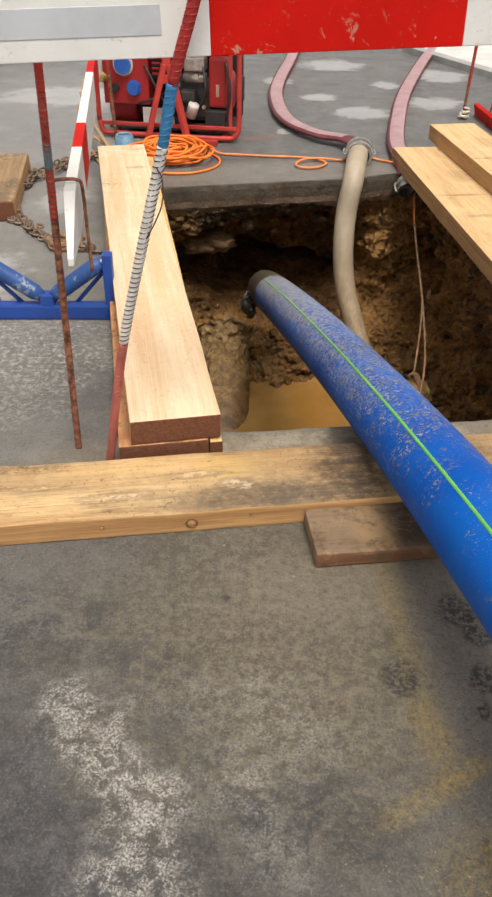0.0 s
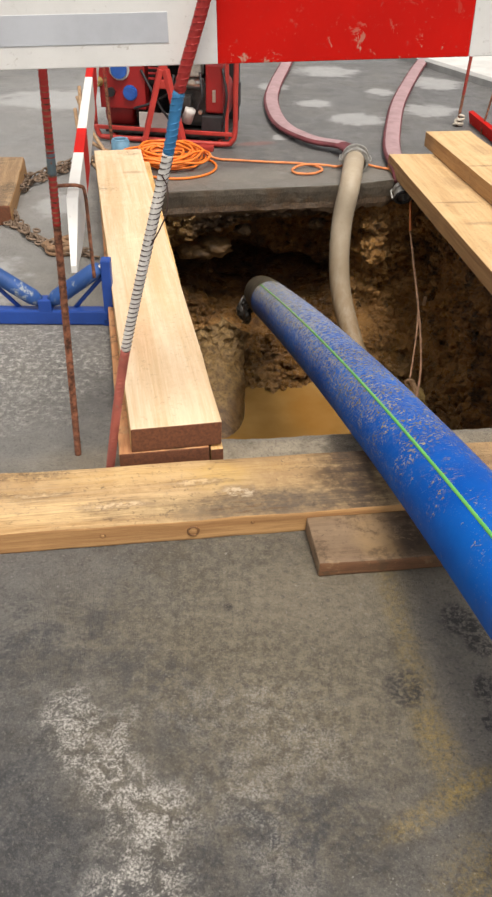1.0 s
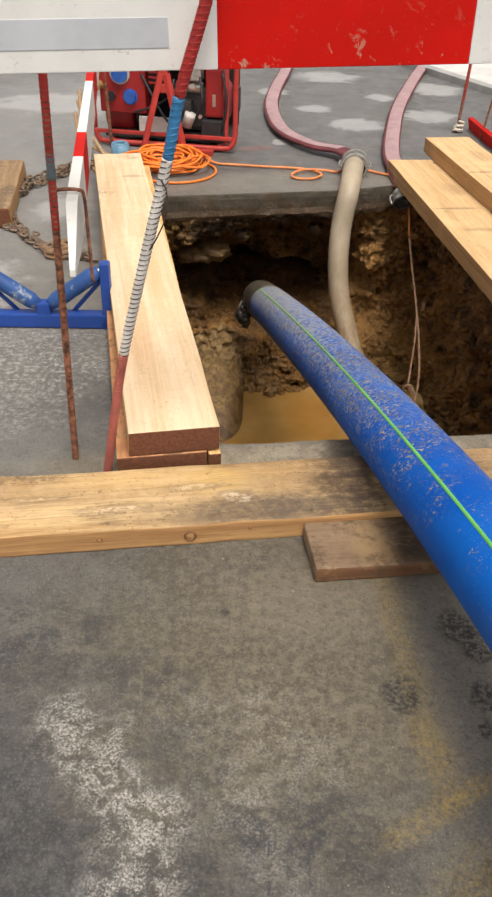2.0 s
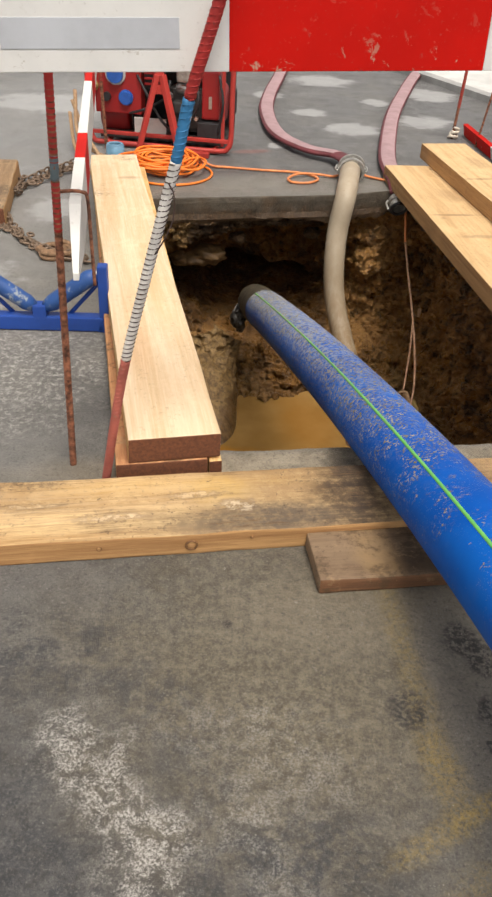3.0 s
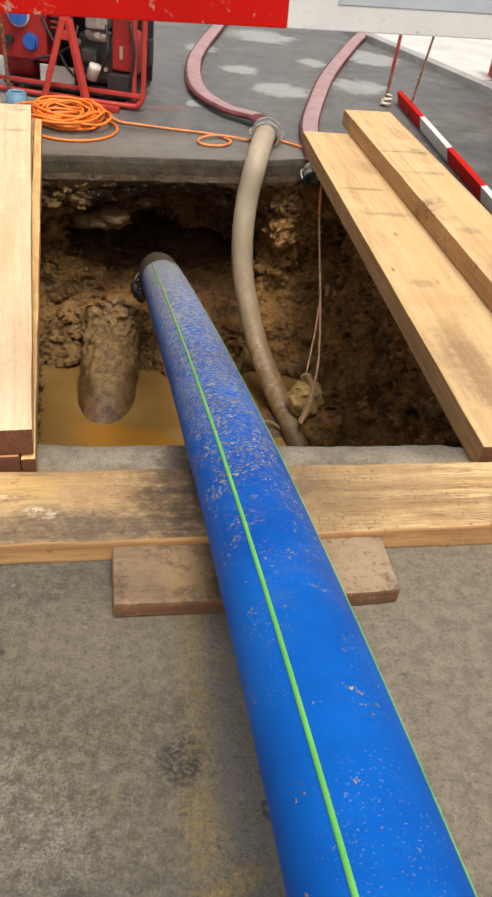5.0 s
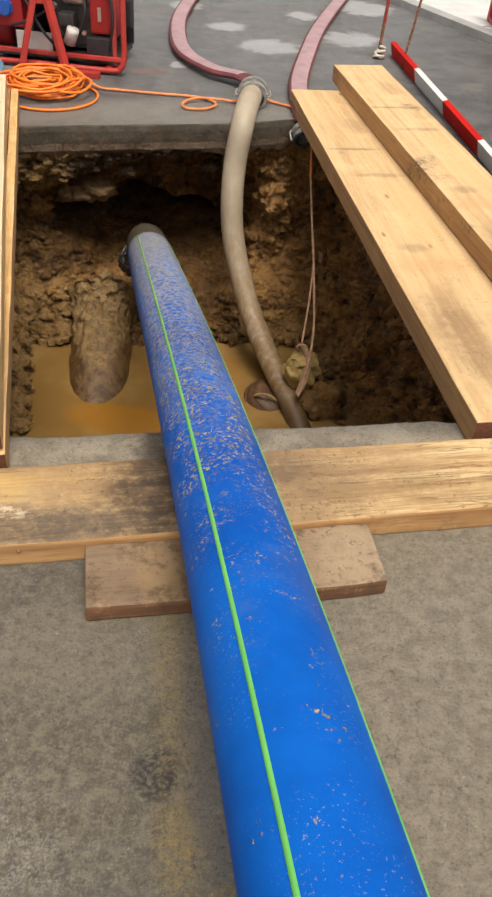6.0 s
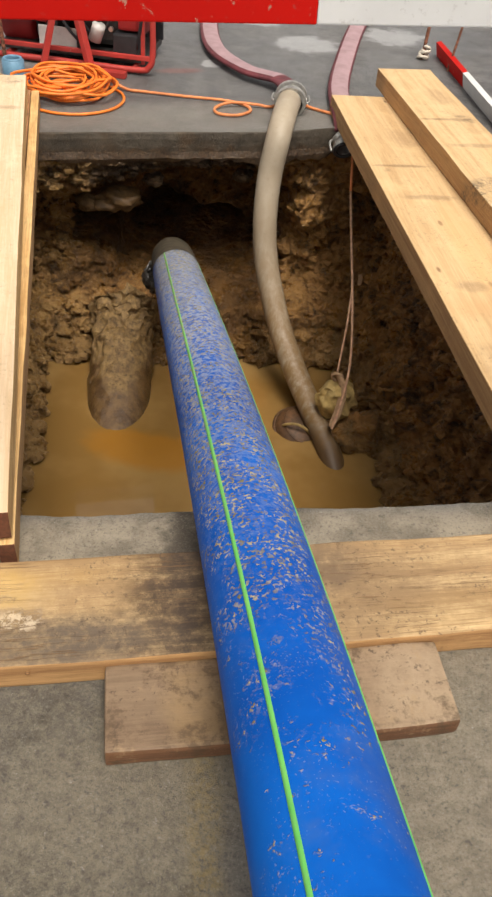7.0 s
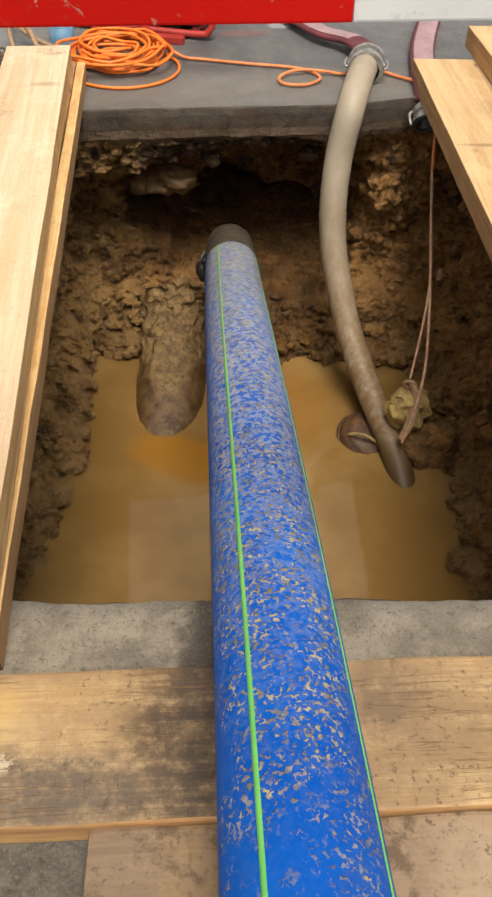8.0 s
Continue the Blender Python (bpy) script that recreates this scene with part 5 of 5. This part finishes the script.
stone((0.42, 4.60, -1.13), (0.06, 0.05, 0.03), 8, "muddy stone at the water's edge")


def rubble():
    """Loose clods on the sides and on the mud bank."""
    rng = random.Random(5)
    verts, faces = [], []
    seed = bmesh.new()
    bmesh.ops.create_icosphere(seed, subdivisions=1, radius=1.0)
    seed.verts.ensure_lookup_table()
    base = [v.co.copy() for v in seed.verts]
    tris = [[v.index for v in f.verts] for f in seed.faces]
    seed.free()
    for k in range(9000):
        side = rng.choice((1, 1, 1, 2, 2, 2, 3, 3))
        z = -0.16 - 1.0 * rng.random() ** 0.8
        p, inward = earth_point(side, rng.random(), z)
        if math.hypot(p.x + 0.285, p.z + 0.625) < 0.15 or (p.y > 4.5 and math.hypot(p.x - 0.15, p.z + 0.62) < 0.30):
            continue
        r = 0.005 + 0.026 * rng.random() ** 3.5
        p += inward * r * 0.3
        off = Vector((k * 0.37, k * 0.11, 0))
        start = len(verts)
        stretch = Vector((rng.uniform(0.8, 1.6), rng.uniform(0.7, 1.2), rng.uniform(0.6, 1.1)))
        verts += [p + Vector((b.x * stretch.x, b.y * stretch.y, b.z * stretch.z)) * r * (1 + 0.8 * noise.noise(b * 1.4 + off)) for b in base]
        faces += [[start + i for i in t] for t in tris]
    # crumbs along the foot of the far and side walls
    for k in range(900):
        side = rng.choice((2, 2, 3, 1))
        p, inward = earth_point(side, rng.random(), rng.uniform(-1.15, -0.98))
        r = 0.005 + 0.020 * rng.random() ** 2
        p += inward * r * 0.4
        off = Vector((k * 0.17, k * 0.31, 4))
        start = len(verts)
        verts += [p + b * r * (1 + 0.6 * noise.noise(b * 1.4 + off)) for b in base]
        faces += [[start + i for i in t] for t in tris]
    me = bpy.data.meshes.new("rubble")
    me.from_pydata(verts, [], faces)
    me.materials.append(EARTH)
    tagged(new("rubble", me), "loose brown earth clods and small stones", "rubble", kind="stuff")


rubble()


def sub_base():
    """Broken stones of the sub-base hanging under the far edge of the slab."""
    rng = random.Random(17)
    seed = bmesh.new()
    bmesh.ops.create_icosphere(seed, subdivisions=1, radius=1.0)
    seed.verts.ensure_lookup_table()
    base = [v.co.copy() for v in seed.verts]
    tris = [[v.index for v in f.verts] for f in seed.faces]
    seed.free()
    verts, faces = [], []
    for k in range(1500):
        x = rng.uniform(-0.60, 0.94)
        y = 4.50 + 0.225 * (x + 0.62) if x < 0.51 else 4.755 + 0.39 * (x - 0.51)
        broken = max(0.0, min(1.0, (-0.02 - x) / 0.25))
        deep = rng.random() ** 1.6
        z = -0.148 - (0.05 + 0.10 * broken) * deep + 0.03 * broken * rng.random() + 0.018 * noise.noise(Vector((x * 7, 0, 3)))
        r = 0.004 + (0.012 + 0.010 * broken) * rng.random() ** 2.5
        p = Vector((x, y + 0.01 + rng.uniform(0.0, 0.10) * (1 - 0.7 * broken) + 0.05 * deep, z))
        off = Vector((k * 0.29, k * 0.13, 8))
        start = len(verts)
        verts += [p + Vector((b.x * 1.3, b.y, b.z * 0.8)) * r * (1 + 0.8 * noise.noise(b * 1.3 + off)) for b in base]
        faces += [[start + i for i in t] for t in tris]
    me = bpy.data.meshes.new("sub_base")
    me.from_pydata(verts, [], faces)
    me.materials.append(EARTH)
    tagged(new("sub_base", me), "ragged fringe of muddy gravel under the slab", "gravel", kind="stuff")


sub_base()


# ---- generator ----
def generator():
    thing = empty("generator", Matrix.Translation((-0.975, 5.52, 0)) @ Matrix.Rotation(-0.13, 4, "Z"), "red portable generator in a tubular steel frame", "generator")
    # tubular frame, front and back hoops with cross tubes
    for y in (0.0, 0.48):
        hoop = glide(((0.0, y, 0.10), (0.02, y, 0.04), (0.08, y, 0.025), (0.44, y, 0.025), (0.80, y, 0.025), (0.865, y, 0.045), (0.885, y, 0.11), (0.885, y, 0.30), (0.885, y, 0.52), (0.86, y, 0.58), (0.78, y, 0.60),
                      (0.44, y, 0.60), (0.08, y, 0.60), (0.02, y, 0.58), (0.0, y, 0.52), (0.0, y, 0.30), (0.0, y, 0.10)), 5)
        hoop = [Vector((p.x * (0.90 if y else 1.0), p.y, p.z)) for p in hoop]
        part("frame_hoop", tube(hoop, 0.016, 10), FRAME_RED, thing, smooth=True)
    for x, z in ((0.10, 0.025), (0.78, 0.025), (0.10, 0.60), (0.78, 0.60)):
        part("cross_tube", rod((x, 0, z), (x, 0.48, z), 0.014), FRAME_RED, thing, smooth=True)
    panel = part("control_panel", box(0.29, 0.10, 0.34, (0.175, 0.09, 0.36), 0.008), GEN_RED, thing, "red control panel")
    for x, z, r in ((0.165, 0.415, 0.050), (0.225, 0.285, 0.036)):
        sock = part("socket", tube([Vector((x, 0.045 - v, z)) for v in (0.0, 0.03, 0.032)], lambda s: r, 22), SOCKET, panel, "blue power socket")
        bezel = tube([Vector((x, 0.045 - v, z)) for v in (0.0, 0.012, 0.014)], r * 1.25, 22)
        part("plate", bezel, PALE if r > 0.04 else SOCKET, panel)
    part("dial", tube([Vector((0.105, 0.04 - v, 0.285)) for v in (0, 0.025)], 0.026, 18), BLACK, panel, "black rotary switch")
    part("plug", tube([Vector((0.03, 0.04 - v, 0.34)) for v in (0, 0.02, 0.06)], lambda s: 0.028 - 0.006 * s, 16), CANVAS, panel, "dirty cream plug")
    part("tank", box(0.60, 0.34, 0.16, (0.44, 0.28, 0.54), 0.03), GEN_RED, thing, "red fuel tank", smooth=False)
    part("alternator", tube([Vector((v, 0.22, 0.15)) for v in (0.03, 0.05, 0.20, 0.22)], lambda s: 0.115 if 0.1 < s < 0.9 else 0.09, 28), GEN_RED, thing, "round red alternator", smooth=True)
    for k in range(7):
        part("fin", tube([Vector((0.235 + 0.017 * k, 0.22, 0.15)), Vector((0.243 + 0.017 * k, 0.22, 0.15))], 0.105, 22), DARK, thing)
    part("base_tray", box(0.78, 0.40, 0.03, (0.44, 0.24, 0.06), 0.006), DARK, thing)
    part("pale_plate", box(0.20, 0.012, 0.10, (0.37, 0.05, 0.125), 0.003), PALE, thing, "pale grey sheet plate")
    part("crankcase", box(0.26, 0.24, 0.26, (0.60, 0.24, 0.22), 0.03), DARK, thing)
    part("air_filter", box(0.13, 0.10, 0.08, (0.60, 0.10, 0.43), 0.012), STEEL, thing, "dull grey air filter box")
    # added dark sheet so the space behind the engine reads as shade
    part("dark_backing", box(0.80, 0.02, 0.46, (0.44, 0.43, 0.30), 0.004), BLACK, thing, "dark sheet added behind the engine")
    part("recoil_cover", tube([Vector((0.70, 0.20, 0.27)) + Vector((v, 0, 0)) for v in (0, 0.02, 0.10, 0.12)], lambda s: 0.12 if 0.1 < s < 0.8 else 0.10, 26), GEN_RED, thing, "red engine shroud", smooth=True)
    part("shroud", box(0.11, 0.10, 0.28, (0.745, 0.10, 0.33), 0.015), GEN_RED, thing, "red engine shroud")
    part("badge", box(0.02, 0.006, 0.07, (0.745, 0.045, 0.29), 0.002), CHROME, thing)
    part("battery", box(0.13, 0.12, 0.10, (0.735, 0.08, 0.13), 0.008), BLACK, thing, "black battery box")
    part("muffler", tube([Vector((0.52 + v, 0.13, 0.345)) for v in (0, 0.02, 0.12, 0.14)], lambda s: 0.038 if 0.1 < s < 0.9 else 0.028, 18), CHROME, thing, "shiny metal muffler", smooth=True)
    part("carburettor", box(0.09, 0.08, 0.07, (0.56, 0.07, 0.25), 0.012), DARK, thing)
    part("canister", tube([Vector((0.575, 0.02, 0.14)), Vector((0.60, 0.015, 0.20)), Vector((0.605, 0.012, 0.215))], lambda s: 0.034, 16), PALE, thing, "small pale canister", smooth=True)
    part("bolt", tube([Vector((0.665, 0.03, 0.20)), Vector((0.665, 0.01, 0.20))], 0.012, 10), CHROME, thing)
    for a, b, c in (((0.30, 0.03, 0.42), (0.44, -0.01, 0.20), (0.52, 0.03, 0.10)), ((0.50, 0.04, 0.40), (0.49, 0.0, 0.28), (0.55, 0.04, 0.16)), ((0.66, 0.04, 0.42), (0.68, 0.0, 0.30), (0.64, 0.03, 0.20)), ((0.25, 0.02, 0.20), (0.36, -0.01, 0.24), (0.48, 0.03, 0.30)), ((0.80, 0.03, 0.45), (0.83, 0.0, 0.30), (0.80, 0.02, 0.12))):
        part("wire", tube(glide((a, b, c), 6), 0.008, 7), BLACK, thing, "black wire", smooth=True)
    part("clamp", tube([Vector((0.50, 0.03, 0.32)), Vector((0.50, 0.0, 0.32))], 0.02, 14), CHROME, thing)
    part("filler_cap", tube([Vector((0.62, 0.03, 0.37)), Vector((0.62, 0.01, 0.37))], 0.016, 14), CHROME, thing)
    part("side_bar", box(0.02, 0.02, 0.50, (0.83, 0.02, 0.30), 0.003), FRAME_RED, thing)
    part("mid_bar", box(0.86, 0.02, 0.022, (0.44, 0.0, 0.085), 0.003), FRAME_RED, thing)
    for k in range(5):
        part("grille_bar", box(0.12, 0.012, 0.012, (0.40, 0.05, 0.37 + 0.03 * k), 0.002), GEN_RED, thing)
    part("grille_back", box(0.13, 0.02, 0.18, (0.40, 0.075, 0.43), 0.004), BLACK, thing)

    # plain black block for an unidentified dark piece behind the hoop
    part("black_block", box(0.05, 0.06, 0.15, (0.835, 0.34, 0.25), 0.012), BLACK, thing, "small black block behind the hoop")


generator()


def trestle():
    thing = empty("trestle", Matrix.Translation((-0.535, 5.38, 0)) @ Matrix.Rotation(-0.1, 4, "Z"), "worn red steel A-shaped trestle before the generator", "trestle")
    for sx in (-1, 1):
        a, b = Vector((sx * 0.13, 0, 0.0)), Vector((sx * 0.016, 0.05, 0.44))
        d = b - a
        bm = box(0.042, 0.03, d.length, (0, 0, d.length / 2), 0.004, rough=0.001)
        bmesh.ops.transform(bm, matrix=Matrix.Translation(a) @ d.to_track_quat("Z", "Y").to_matrix().to_4x4(), verts=bm.verts)
        part("leg", bm, FRAME_RED, thing)
    part("crossbar", box(0.09, 0.026, 0.05, (0, 0.045, 0.36), 0.004), FRAME_RED, thing)
    part("upright", box(0.05, 0.03, 0.30, (0, 0.055, 0.55), 0.004), FRAME_RED, thing)
    part("foot_bar", box(0.30, 0.05, 0.03, (0.16, 0.0, 0.016), 0.004), FRAME_RED, thing)


trestle()
bm = tube([Vector((0, 0, v)) for v in (0.0, 0.06, 0.065)], lambda s: 0.055 if s < 0.9 else 0.045, 22, caps=False)
hub = part("tape_roll", merge(bm, tube([Vector((0, 0, v)) for v in (0.0, 0.065)], 0.032, 22, caps=False), ring_mesh((0, 0, 0.065), (0, 0, 1), 0.042, 0.008)), plain("pale_blue_plastic", (0.13, 0.28, 0.40), 0.5, 0, 0.2, 20), smooth=True)
hub.matrix_world = Matrix.Translation((-0.79, 5.30, 0.0))
tagged(hub, "pale blue plastic sleeve ring standing on the ground", "plastic ring")
for k, (a, b, c) in enumerate((((-1.02, 5.35, 0.35), (-0.98, 5.22, 0.10), (-0.74, 5.10, 0.012)), ((-1.05, 5.40, 0.28), (-0.96, 5.26, 0.14), (-0.80, 5.02, 0.012)), ((-1.08, 5.45, 0.20), (-1.02, 5.25, 0.05), (-0.90, 4.98, 0.012)))):
    tagged(part("cable", tube(glide((a, b, c, (c[0] + 0.05, c[1] - 0.12, 0.012)), 8), 0.011, 8), ROPE, smooth=True), "tan cable hanging from the generator", "cable", "generator cables")

# ---- mesh barrier on the far pavement ----
def mesh_barrier():
    """A low red-framed fence panel with an orange mesh and a faded dark bar of lettering."""
    a, b = Vector((2.387, 7.243)), Vector((2.385, 6.529))
    d = b - a
    m = Matrix.Translation((a.x, a.y, 0.047)) @ Matrix.Rotation(math.atan2(d.y, d.x), 4, "Z")
    high, long = 0.28, 1.6
    thing = empty("fence_panel", m, "red-framed orange mesh fence panel on the pale pavement", "fence")
    red = paint("fence_red", (0.45, 0.03, 0.025), (0.3, 0.15, 0.1), 0.4, 0.5, 16)
    mesh = plain("orange_mesh", (0.62, 0.30, 0.16), 0.7, 0, 0.15, 30)
    for x in (0.02, long - 0.02):
        part("post", box(0.05, 0.03, high, (x, 0, high / 2), 0.004), red, thing)
    for z in (0.02, high - 0.02):
        part("rail", box(long - 0.092, 0.026, 0.03, (long / 2, 0, z), 0.003), red, thing)
    for k in range(30):
        part("wire", rod((0.07 + k * (long - 0.14) / 29, 0, 0.03), (0.07 + k * (long - 0.14) / 29, 0, high - 0.03), 0.005, 6), red, thing, smooth=True)
    part("sheet", box(long - 0.094, 0.004, high - 0.072, (long / 2, 0.012, high / 2), 0.0), mesh, thing, "faded orange sheet behind the mesh")
    part("lettering_bar", box(0.5, 0.003, 0.09, (0.42, -0.006, high * 0.5), 0.0), red, thing, "dull red bar of unreadable lettering")


mesh_barrier()
